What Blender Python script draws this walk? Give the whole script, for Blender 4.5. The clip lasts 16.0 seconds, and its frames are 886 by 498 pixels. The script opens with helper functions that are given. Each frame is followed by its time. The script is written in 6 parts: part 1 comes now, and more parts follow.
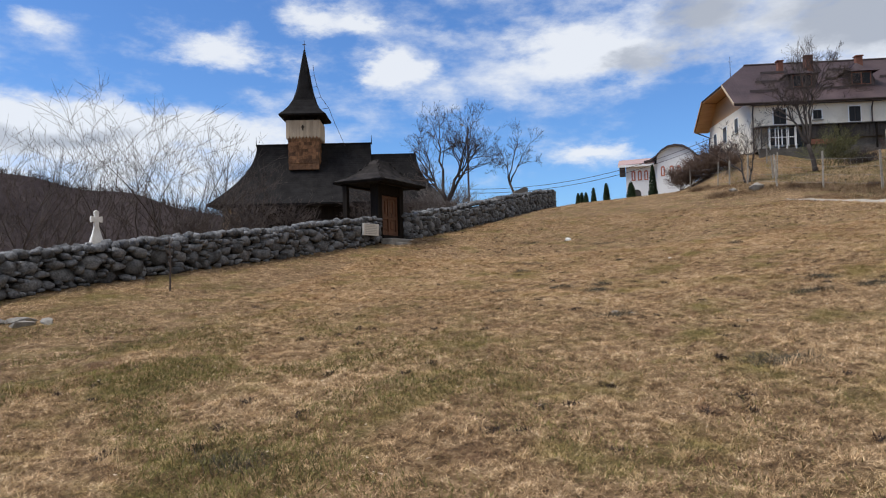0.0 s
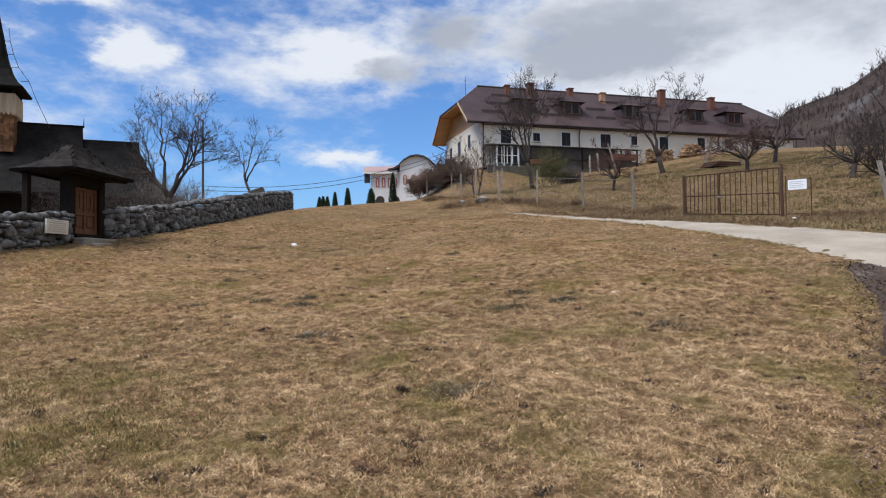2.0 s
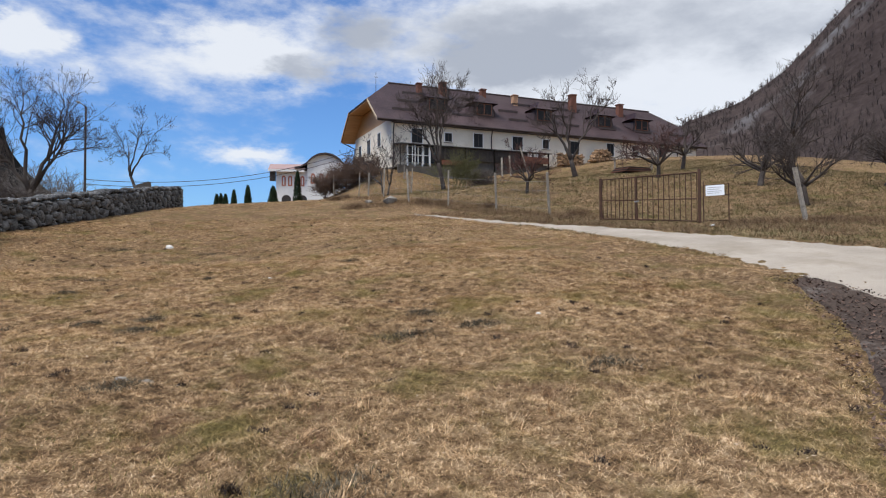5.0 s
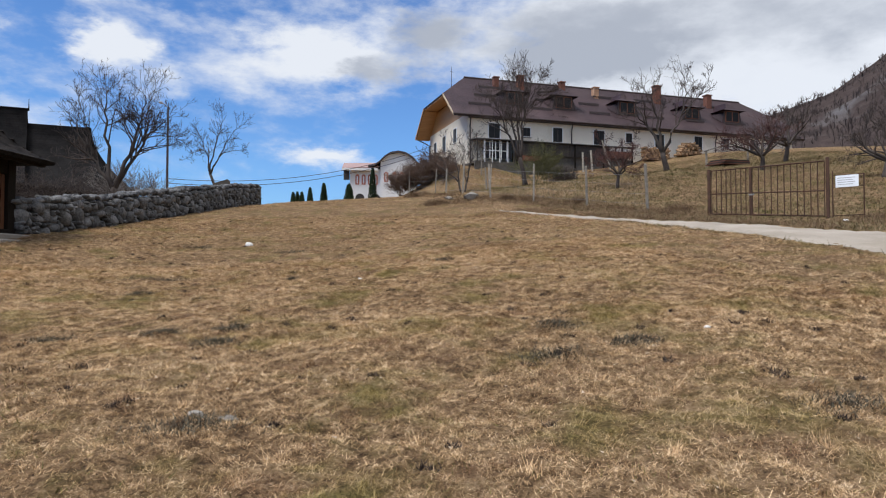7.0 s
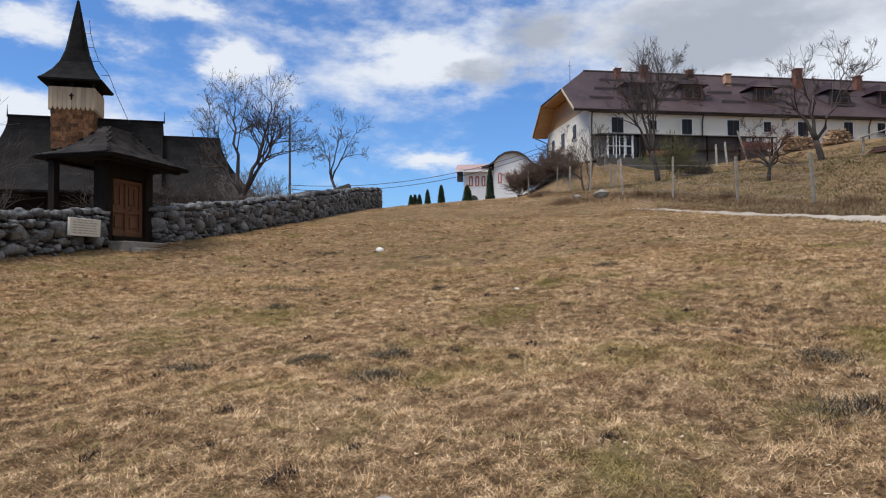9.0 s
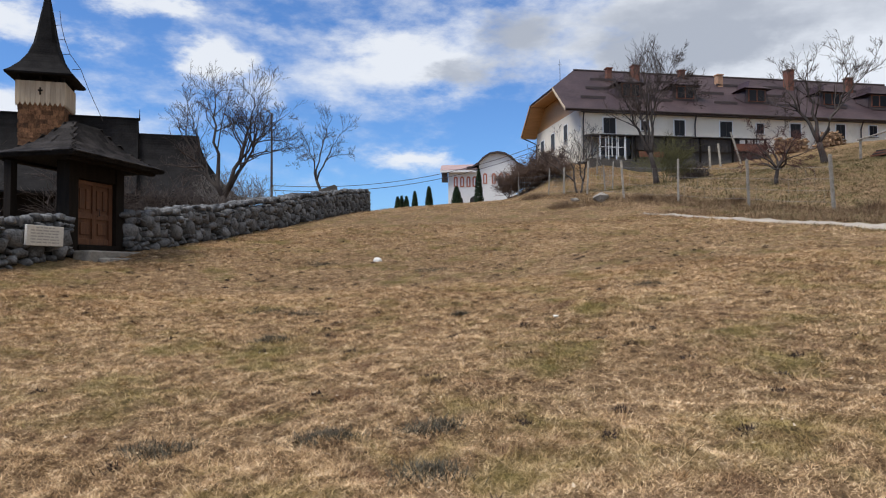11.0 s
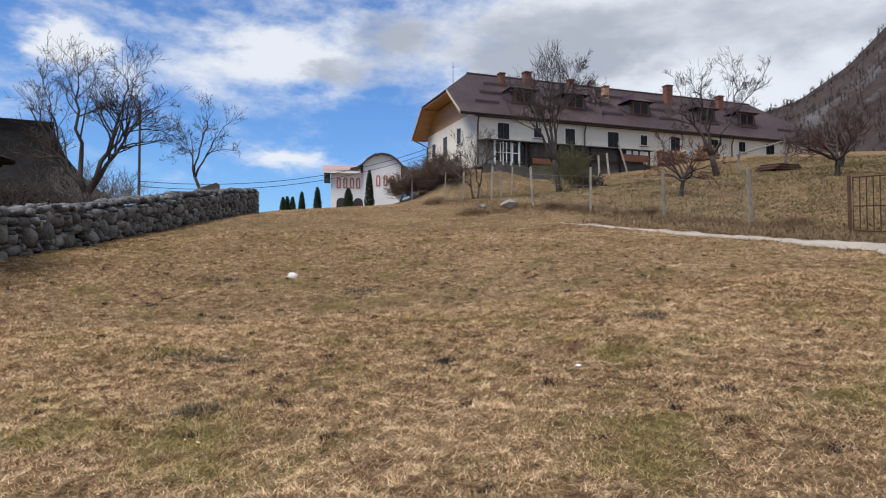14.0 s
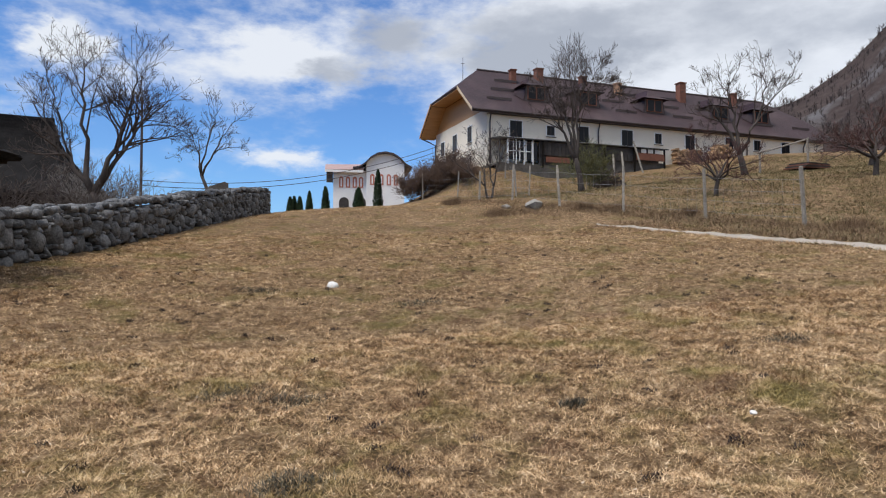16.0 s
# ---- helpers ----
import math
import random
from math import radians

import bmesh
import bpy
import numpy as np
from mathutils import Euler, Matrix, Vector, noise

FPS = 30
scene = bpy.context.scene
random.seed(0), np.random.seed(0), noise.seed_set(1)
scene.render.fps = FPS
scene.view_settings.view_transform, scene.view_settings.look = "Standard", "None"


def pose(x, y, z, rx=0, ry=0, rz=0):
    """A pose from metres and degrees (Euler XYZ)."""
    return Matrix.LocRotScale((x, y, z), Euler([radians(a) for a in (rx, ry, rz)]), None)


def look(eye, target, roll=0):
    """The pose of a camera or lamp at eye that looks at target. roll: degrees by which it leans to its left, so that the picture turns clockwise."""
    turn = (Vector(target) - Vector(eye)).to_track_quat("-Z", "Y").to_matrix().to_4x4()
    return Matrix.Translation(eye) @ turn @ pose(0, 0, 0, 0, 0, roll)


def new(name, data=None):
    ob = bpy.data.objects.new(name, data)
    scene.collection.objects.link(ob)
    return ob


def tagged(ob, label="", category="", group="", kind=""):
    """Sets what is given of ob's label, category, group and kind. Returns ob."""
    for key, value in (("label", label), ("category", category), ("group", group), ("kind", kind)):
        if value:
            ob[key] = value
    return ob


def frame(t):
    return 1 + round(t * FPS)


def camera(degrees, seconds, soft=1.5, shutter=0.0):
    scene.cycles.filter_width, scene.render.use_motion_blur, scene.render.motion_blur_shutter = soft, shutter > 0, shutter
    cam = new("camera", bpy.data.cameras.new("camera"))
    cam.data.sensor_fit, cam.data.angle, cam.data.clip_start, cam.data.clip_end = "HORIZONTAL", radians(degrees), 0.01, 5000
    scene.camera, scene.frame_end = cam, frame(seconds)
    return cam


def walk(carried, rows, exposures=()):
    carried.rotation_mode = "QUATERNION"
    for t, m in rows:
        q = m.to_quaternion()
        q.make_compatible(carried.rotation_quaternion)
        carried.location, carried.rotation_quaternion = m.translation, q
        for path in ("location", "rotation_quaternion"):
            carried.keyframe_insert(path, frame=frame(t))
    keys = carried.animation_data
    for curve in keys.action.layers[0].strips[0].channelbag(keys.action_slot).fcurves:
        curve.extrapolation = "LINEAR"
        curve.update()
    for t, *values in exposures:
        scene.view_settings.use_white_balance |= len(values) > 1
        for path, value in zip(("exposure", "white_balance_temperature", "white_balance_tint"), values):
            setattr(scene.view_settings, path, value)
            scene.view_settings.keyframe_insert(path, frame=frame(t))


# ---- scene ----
cam = camera(65.8, 16.0, soft=1.1)
METRES, EYE, TILT, LEAN, TURN = 12.32, 1.65, 4.0, -3.2, 11.7
ROWS = [
    (0.0, 0.0, 0.0, 0.0, -0.17, -2.12, 4.63),
    (0.5, 0.0183, 0.0188, -0.0007, -4.1, -2.25, 4.29),
    (1.0, 0.0393, 0.0353, 0.0029, -10.65, -2.61, 3.59),
    (1.5, 0.0556, 0.0534, -0.0, -16.12, -2.88, 2.84),
    (2.0, 0.0713, 0.0777, 0.0015, -20.92, -3.13, 2.14),
    (2.5, 0.0917, 0.0974, -0.0017, -25.68, -3.21, 1.61),
    (3.0, 0.1081, 0.1191, 0.0006, -28.42, -3.22, 1.21),
    (5.5, 0.162, 0.2553, -0.0032, -28.15, -3.19, 1.0),
    (6.0, 0.1695, 0.2879, -0.0107, -27.77, -3.25, 0.95),
    (6.5, 0.1715, 0.3227, -0.0087, -26.36, -3.25, 1.08),
    (7.0, 0.1631, 0.3586, -0.009, -22.52, -3.16, 1.32),
    (7.5, 0.1569, 0.3909, -0.0104, -18.46, -2.98, 1.85),
    (8.0, 0.1565, 0.4231, -0.0039, -15.36, -2.87, 2.39),
    (8.5, 0.1511, 0.4537, -0.0083, -13.4, -2.73, 2.55),
    (11.0, 0.1334, 0.6139, 0.0058, -15.05, -2.8, 2.36),
    (11.5, 0.1313, 0.6451, 0.0113, -17.87, -2.86, 2.13),
    (12.0, 0.1222, 0.6765, 0.0146, -20.65, -2.94, 1.67),
    (12.5, 0.1168, 0.7066, 0.0129, -23.16, -2.99, 1.4),
    (13.0, 0.1156, 0.7389, 0.0188, -24.35, -3.08, 1.37),
    (13.5, 0.1063, 0.7714, 0.0188, -24.89, -3.04, 1.14),
    (14.0, 0.0996, 0.8001, 0.0193, -25.47, -2.95, 1.15),
    (14.5, 0.095, 0.8338, 0.0221, -25.89, -3.08, 1.15),
    (15.0, 0.0848, 0.8654, 0.0202, -25.97, -3.01, 1.04),
    (15.5, 0.0763, 0.8967, 0.0238, -25.89, -2.99, 1.09),
    (16.0, 0.0714, 0.9301, 0.0249, -25.78, -3.01, 1.12),
]
walk(cam, [(t, pose(0, 0, EYE, TILT, LEAN, TURN) @ pose(METRES * x, METRES * y, METRES * z, 90 + pitch, roll, yaw)) for t, x, y, z, yaw, pitch, roll in ROWS])

# ---- light ----
SUN_AZ, SUN_EL = 245.0, 58.0      # where the sun stands: degrees clockwise from +y, and above the horizon
world = bpy.data.worlds.new("sky")
scene.world = world
world.use_nodes = True


# clouds: bearing and height in degrees, half width, half height, thickness
CUMULUS = [
    (-22.2, 20.6, 3.0, 1.1, 1.0), (-17.5, 19.8, 1.8, 0.8, 0.8), (-30.5, 17.6, 3.4, 1.2, 1.0), (-27.4, 16.3, 2.2, 1.1, 0.7),
    (-16.3, 16.3, 2.3, 1.4, 1.1), (-12.2, 14.0, 1.9, 1.1, 0.5), (-42.0, 11.8, 7.5, 1.4, 1.1), (-31.0, 11.7, 6.0, 1.5, 0.8),
    (0.0, 17.8, 4.2, 2.0, 1.2), (-6.0, 15.0, 5.7, 1.6, 0.45), (0.8, 9.4, 4.8, 0.9, 1.0), (-42.6, 18.4, 2.1, 0.7, 0.5),
    (36.0, 16.2, 7.5, 2.8, 0.9), (-11.4, 18.5, 3.6, 1.2, 0.5), (-38.0, 8.0, 16.0, 2.4, 0.8),
]
GREY_CLOUD = [
    (-40.5, 10.2, 7.5, 0.9, 0.8), (4.6, 16.3, 2.8, 1.3, 0.9), (9.2, 19.2, 3.5, 2.0, 0.9), (23.3, 17.2, 7.5, 1.8, 1.2),
    (43.8, 17.9, 8.0, 1.9, 0.55), (25.4, 20.6, 11.6, 1.5, 0.6),
]


def make_sky(nt):
    n, link = nt.nodes, nt.links
    n.clear()
    out, bg = n.new("ShaderNodeOutputWorld"), n.new("ShaderNodeBackground")
    sky = n.new("ShaderNodeTexSky")
    sky.sky_type, sky.sun_disc = "NISHITA", False
    sky.sun_elevation, sky.sun_rotation = radians(SUN_EL), radians(SUN_AZ)
    sky.air_density, sky.dust_density, sky.ozone_density = 1.0, 0.4, 2.5
    tint = n.new("ShaderNodeVectorMath")
    tint.operation = "MULTIPLY"
    tint.inputs[1].default_value = (0.074, 0.109, 0.154)
    link.new(sky.outputs[0], tint.inputs[0])
    co, sep = n.new("ShaderNodeTexCoord"), n.new("ShaderNodeSeparateXYZ")
    link.new(co.outputs["Generated"], sep.inputs[0])

    def calc(op, a, b=None, c=None):
        m = n.new("ShaderNodeMath")
        m.operation = op
        for i, v in enumerate((a, b, c)):
            if v is None:
                continue
            if isinstance(v, (int, float)):
                m.inputs[i].default_value = v
            else:
                link.new(v, m.inputs[i])
        return m.outputs[0]

    def vec(op, a, b=None):
        m = n.new("ShaderNodeVectorMath")
        m.operation = op
        for i, v in enumerate((a, b)):
            if v is None:
                continue
            if isinstance(v, tuple):
                m.inputs[i].default_value = v
            else:
                link.new(v, m.inputs[i])
        return m.outputs["Value" if op == "DOT_PRODUCT" else "Vector"]

    def fluff(scale, detail, rough, shift, squash=2.2):
        mp = n.new("ShaderNodeMapping")
        mp.inputs["Location"].default_value = shift
        mp.inputs["Scale"].default_value = (scale, scale, scale * squash)
        link.new(co.outputs["Generated"], mp.inputs[0])
        t = n.new("ShaderNodeTexNoise")
        t.inputs["Scale"].default_value, t.inputs["Detail"].default_value, t.inputs["Roughness"].default_value = 1.0, detail, rough
        link.new(mp.outputs[0], t.inputs["Vector"])
        return t

    def step(v, a, b):
        m = n.new("ShaderNodeMapRange")
        m.interpolation_type = "SMOOTHSTEP"
        m.inputs[1].default_value, m.inputs[2].default_value = a, b
        link.new(v, m.inputs[0])
        return m.outputs[0]

    # bearing and height in degrees, ruffled so that the clouds have ragged edges
    place = n.new("ShaderNodeCombineXYZ")
    bearing = calc("MULTIPLY", calc("ARCTAN2", sep.outputs[0], sep.outputs[1]), 57.3)
    rise = calc("MULTIPLY", calc("ARCSINE", sep.outputs[2]), 57.3)
    link.new(bearing, place.inputs[0])
    link.new(rise, place.inputs[1])
    ruffle = vec("MULTIPLY", vec("SUBTRACT", fluff(7.0, 6, 0.62, (1.3, 0.4, 2.2)).outputs[1], (0.5, 0.5, 0.5)), (13.0, 5.5, 0.0))
    place = vec("ADD", place.outputs[0], ruffle)

    def puffs(rows):
        total = None
        for az, el, wide, tall, much in rows:
            d = vec("MULTIPLY", vec("SUBTRACT", place, (az, el, 0.0)), (1 / wide, 1 / tall, 0.0))
            p = calc("MULTIPLY", calc("EXPONENT", calc("MULTIPLY", vec("DOT_PRODUCT", d, d), -0.8)), much)
            total = p if total is None else calc("ADD", total, p)
        return total

    white = puffs(CUMULUS)
    dull = puffs(GREY_CLOUD)
    big, small, shade = fluff(3.4, 7, 0.55, (0.35, 1.9, 0.4)).outputs[0], fluff(13.0, 6, 0.6, (4.1, 0.2, 0.7)).outputs[0], fluff(8.0, 6, 0.55, (7.7, 3.1, 2.0)).outputs[0]
    veil = calc("ADD", calc("MULTIPLY", calc("SUBTRACT", big, 0.53), 1.5), calc("MULTIPLY", calc("SUBTRACT", small, 0.5), 1.35))
    # the cloud closes towards +x
    bank = step(bearing, 6.0, 30.0)
    cover = calc("ADD", calc("ADD", white, calc("MULTIPLY", dull, 0.8)), calc("ADD", veil, calc("MULTIPLY", bank, 0.85)))
    mask = n.new("ShaderNodeMapRange")
    mask.interpolation_type = "SMOOTHSTEP"
    mask.inputs[1].default_value, mask.inputs[2].default_value = -0.10, 0.80
    link.new(cover, mask.inputs[0])
    grey = n.new("ShaderNodeMapRange")
    grey.interpolation_type = "SMOOTHSTEP"
    grey.inputs[1].default_value, grey.inputs[2].default_value = 0.12, 1.0
    link.new(calc("ADD", calc("SUBTRACT", calc("ADD", dull, calc("MULTIPLY", bank, 0.22)), calc("MULTIPLY", white, 0.25)), calc("MULTIPLY", calc("SUBTRACT", shade, 0.46), 1.3)), grey.inputs[0])
    body = n.new("ShaderNodeMix")
    body.data_type = "RGBA"
    body.inputs[6].default_value, body.inputs[7].default_value = (0.85, 0.885, 0.94, 1), (0.455, 0.49, 0.555, 1)
    link.new(grey.outputs[0], body.inputs[0])
    mix = n.new("ShaderNodeMix")
    mix.data_type = "RGBA"
    link.new(calc("MULTIPLY", mask.outputs[0], 0.93), mix.inputs[0])
    link.new(tint.outputs[0], mix.inputs[6])
    link.new(body.outputs[2], mix.inputs[7])
    link.new(mix.outputs[2], bg.inputs[0])
    bg.inputs[1].default_value = 1.0
    link.new(bg.outputs[0], out.inputs[0])


make_sky(world.node_tree)
sun = new("sun", bpy.data.lights.new("sun", "SUN"))
sun.data.energy, sun.data.angle, sun.data.color = 4.5, radians(30), (1.0, 0.955, 0.875)
sd = Vector((math.sin(radians(SUN_AZ)) * math.cos(radians(SUN_EL)), math.cos(radians(SUN_AZ)) * math.cos(radians(SUN_EL)), math.sin(radians(SUN_EL))))
sun.matrix_world = look(sd * 60, (0, 0, 0))


# ---- materials ----
def surface(name, dark, light, scale=3.0, fine=40.0, rough=0.85, bump=0.3, depth=0.02, metal=0.0, third=None, third_scale=0.7, third_cut=(0.55, 0.65),
            per=None, per_amount=0.3, stretch=(1, 1, 1), rows=None, spec=0.5):
    """A mixed surface: colour between dark and light by coarse and fine noise, a third colour in patches, relief by the fine noise."""
    m = bpy.data.materials.new(name)
    m.use_nodes = True
    nt = m.node_tree
    n, link = nt.nodes, nt.links
    b = n["Principled BSDF"]
    geo = n.new("ShaderNodeNewGeometry")
    co = n.new("ShaderNodeTexCoord")
    mp = n.new("ShaderNodeMapping")
    mp.inputs["Scale"].default_value = stretch
    link.new(geo.outputs["Position"] if stretch == (1, 1, 1) else co.outputs["Object"], mp.inputs[0])

    def nz(s, d, r=0.6):
        t = n.new("ShaderNodeTexNoise")
        t.inputs["Scale"].default_value, t.inputs["Detail"].default_value, t.inputs["Roughness"].default_value = s, d, r
        link.new(mp.outputs[0], t.inputs["Vector"])
        return t.outputs[0]

    def mixer(f, a, c):
        x = n.new("ShaderNodeMix")
        x.data_type = "RGBA"
        for i, v in ((0, f), (6, a), (7, c)):
            if isinstance(v, tuple):
                x.inputs[i].default_value = (*v, 1) if len(v) == 3 else v
            elif isinstance(v, (int, float)):
                x.inputs[i].default_value = v
            else:
                link.new(v, x.inputs[i])
        return x.outputs[2]

    coarse, fineN = nz(scale, 4), nz(fine, 5, 0.7)
    s = n.new("ShaderNodeMath")
    s.operation = "MULTIPLY_ADD"
    link.new(fineN, s.inputs[0])
    s.inputs[1].default_value = 0.55
    h = n.new("ShaderNodeMath")
    h.operation = "MULTIPLY"
    link.new(coarse, h.inputs[0])
    h.inputs[1].default_value = 0.45
    link.new(h.outputs[0], s.inputs[2])
    rng = n.new("ShaderNodeMapRange")
    rng.inputs[1].default_value, rng.inputs[2].default_value = 0.36, 0.64
    link.new(s.outputs[0], rng.inputs[0])
    col = mixer(rng.outputs[0], dark, light)
    if third:
        rg = n.new("ShaderNodeMapRange")
        rg.inputs[1].default_value, rg.inputs[2].default_value = third_cut
        link.new(nz(third_scale, 6, 0.65), rg.inputs[0])
        col = mixer(rg.outputs[0], col, third)
    if per:
        v = geo.outputs["Random Per Island"]
        if per == "object":
            v = n.new("ShaderNodeObjectInfo").outputs["Random"]
        hsv = n.new("ShaderNodeHueSaturation")
        r2 = n.new("ShaderNodeMapRange")
        r2.inputs[3].default_value, r2.inputs[4].default_value = 1 - per_amount, 1 + per_amount
        link.new(v, r2.inputs[0])
        link.new(r2.outputs[0], hsv.inputs["Value"])
        link.new(col, hsv.inputs["Color"])
        col = hsv.outputs[0]
    link.new(col, b.inputs["Base Color"])
    b.inputs["Roughness"].default_value, b.inputs["Metallic"].default_value = rough, metal
    b.inputs["Specular IOR Level"].default_value = spec
    if bump:
        bp = n.new("ShaderNodeBump")
        bp.inputs["Strength"].default_value, bp.inputs["Distance"].default_value = bump, depth
        hgt = s.outputs[0]
        if rows:
            wv = n.new("ShaderNodeTexWave")
            wv.wave_type, wv.bands_direction, wv.wave_profile = "BANDS", rows[0], "SAW"
            wv.inputs["Scale"].default_value, wv.inputs["Distortion"].default_value, wv.inputs["Detail Scale"].default_value = rows[1], rows[2], 3.0
            link.new(co.outputs["Object"], wv.inputs["Vector"])
            ad = n.new("ShaderNodeMath")
            ad.operation = "MULTIPLY_ADD"
            link.new(wv.outputs[1], ad.inputs[0])
            ad.inputs[1].default_value = rows[3]
            link.new(hgt, ad.inputs[2])
            hgt = ad.outputs[0]
        link.new(hgt, bp.inputs["Height"])
        link.new(bp.outputs[0], b.inputs["Normal"])
    return m


def turf(name, tones, green, earth, rough=0.85, per=0.5, bump=0.0):
    """Dry grass: tones from hollow to bleached by clumps and by the single blade, with mossy and earthy drifts."""
    m = bpy.data.materials.new(name)
    m.use_nodes = True
    n, link = m.node_tree.nodes, m.node_tree.links
    b = n["Principled BSDF"]
    geo = n.new("ShaderNodeNewGeometry")

    def nz(s, d, r=0.6):
        t = n.new("ShaderNodeTexNoise")
        t.inputs["Scale"].default_value, t.inputs["Detail"].default_value, t.inputs["Roughness"].default_value = s, d, r
        link.new(geo.outputs["Position"], t.inputs["Vector"])
        return t.outputs[0]

    def calc(op, a, c):
        x = n.new("ShaderNodeMath")
        x.operation = op
        for i, v in enumerate((a, c)):
            if isinstance(v, (int, float)):
                x.inputs[i].default_value = v
            else:
                link.new(v, x.inputs[i])
        return x.outputs[0]

    def cut(v, a, c, top=1.0):
        x = n.new("ShaderNodeMapRange")
        x.inputs[1].default_value, x.inputs[2].default_value, x.inputs[4].default_value = a, c, top
        link.new(v, x.inputs[0])
        return x.outputs[0]

    def blend(f, a, c):
        x = n.new("ShaderNodeMix")
        x.data_type = "RGBA"
        link.new(f, x.inputs[0])
        link.new(a, x.inputs[6])
        x.inputs[7].default_value = (*c, 1)
        return x.outputs[2]

    clump, fine = cut(nz(8.0, 6, 0.66), 0.33, 0.67), nz(30.0, 4, 0.65)
    v = calc("ADD", calc("MULTIPLY", clump, 0.62), calc("MULTIPLY", calc("SUBTRACT", fine, 0.5), 1.3))
    v = calc("ADD", v, calc("MULTIPLY", calc("SUBTRACT", geo.outputs["Random Per Island"], 0.5), per))
    v = calc("ADD", v, calc("MULTIPLY", calc("SUBTRACT", nz(0.45, 3), 0.5), 0.5))
    ramp = n.new("ShaderNodeValToRGB")
    ramp.color_ramp.interpolation = "B_SPLINE"
    el = ramp.color_ramp.elements
    el[0].position, el[1].position = 0.0, 1.0
    el.new(0.35), el.new(0.65)
    for e, c in zip(el, tones):
        e.color = (*c, 1)
    link.new(calc("ADD", v, 0.16), ramp.inputs[0])
    col = blend(cut(nz(1.1, 5, 0.65), 0.50, 0.68, 0.75), ramp.outputs[0], green)
    col = blend(cut(nz(1.9, 5, 0.65), 0.54, 0.70, 0.6), col, earth)
    link.new(col, b.inputs["Base Color"])
    b.inputs["Roughness"].default_value, b.inputs["Specular IOR Level"].default_value = rough, 0.12
    if bump:
        bp = n.new("ShaderNodeBump")
        bp.inputs["Strength"].default_value, bp.inputs["Distance"].default_value = 1.0, bump
        link.new(v, bp.inputs["Height"])
        link.new(bp.outputs[0], b.inputs["Normal"])
    return m


M = {}
M["soil"] = turf("dry_turf", ((0.052, 0.031, 0.017), (0.18, 0.112, 0.058), (0.325, 0.212, 0.114), (0.48, 0.345, 0.21)), (0.15, 0.125, 0.04), (0.13, 0.07, 0.042), 0.95, 0.0, 0.06)
M["grass"] = turf("straw_blades", ((0.072, 0.042, 0.022), (0.345, 0.216, 0.112), (0.645, 0.435, 0.236), (0.92, 0.71, 0.465)), (0.25, 0.20, 0.062), (0.25, 0.135, 0.075))
M["orchard"] = turf("olive_dry_grass", ((0.06, 0.046, 0.024), (0.15, 0.12, 0.060), (0.25, 0.20, 0.105), (0.40, 0.325, 0.19)), (0.115, 0.115, 0.045), (0.16, 0.10, 0.052))
M["scrub"] = surface("brown_dead_scrub", (0.08, 0.05, 0.03), (0.30, 0.20, 0.115), 3.0, 30.0, 0.85, 0, per="island", per_amount=0.5, spec=0.2)
# darkened so that the mossy turf also carries the low slope's shade
M["green"] = surface("green_blades", (0.075, 0.066, 0.02), (0.21, 0.18, 0.055), 2.0, 30.0, 0.8, 0, per="island", per_amount=0.3, spec=0.2)
M["dead_herb"] = surface("grey_dead_herb", (0.05, 0.045, 0.035), (0.16, 0.14, 0.10), 4.0, 40.0, 0.9, 0, per="island", per_amount=0.3, spec=0.1)
M["road"] = surface("pale_gravel_road", (0.25, 0.215, 0.175), (0.41, 0.36, 0.30), 0.8, 60.0, 0.9, 0.5, 0.015, third=(0.26, 0.22, 0.17), third_scale=0.5, third_cut=(0.52, 0.7), spec=0.2)
M["verge"] = surface("dark_leaf_mould", (0.028, 0.020, 0.017), (0.105, 0.078, 0.063), 2.0, 45.0, 0.95, 0.8, 0.03, third=(0.19, 0.165, 0.145), third_scale=1.2, third_cut=(0.60, 0.72), spec=0.1)
M["leaf"] = surface("dead_leaf", (0.04, 0.023, 0.017), (0.16, 0.10, 0.072), 8.0, 60.0, 0.8, 0, per="island", per_amount=0.6, spec=0.3)
M["stone"] = surface("grey_limestone", (0.038, 0.038, 0.040), (0.215, 0.217, 0.223), 4.5, 24.0, 0.92, 0.9, 0.03, third=(0.045, 0.042, 0.038), third_scale=2.2, third_cut=(0.55, 0.7), per="object", per_amount=0.35, spec=0.2)
M["stone_joined"] = surface("grey_limestone_far", (0.038, 0.038, 0.040), (0.215, 0.217, 0.223), 4.5, 24.0, 0.92, 0.9, 0.03, third=(0.045, 0.042, 0.038), third_scale=2.2, third_cut=(0.55, 0.7), per="island", per_amount=0.35, spec=0.2)
# near-black on purpose: the shade between the stones is put into this colour
M["core"] = surface("gap_shade_core", (0.02, 0.019, 0.018), (0.06, 0.057, 0.05), 5.0, 30.0, 0.95, 0.8, 0.03)
M["white_stone"] = surface("white_stone", (0.55, 0.53, 0.49), (0.78, 0.76, 0.72), 6.0, 40.0, 0.85, 0.5, 0.01)
M["pale_rock"] = surface("pale_rock", (0.14, 0.125, 0.105), (0.31, 0.285, 0.25), 3.0, 20.0, 0.9, 0.8, 0.03)
M["shingle"] = surface("black_brown_shingle", (0.006, 0.0057, 0.0058), (0.024, 0.0225, 0.0225), 1.5, 18.0, 0.9, 0.8, 0.03, rows=("Z", 2.4, 0.6, 0.8), per="island", per_amount=0.2, spec=0.06)
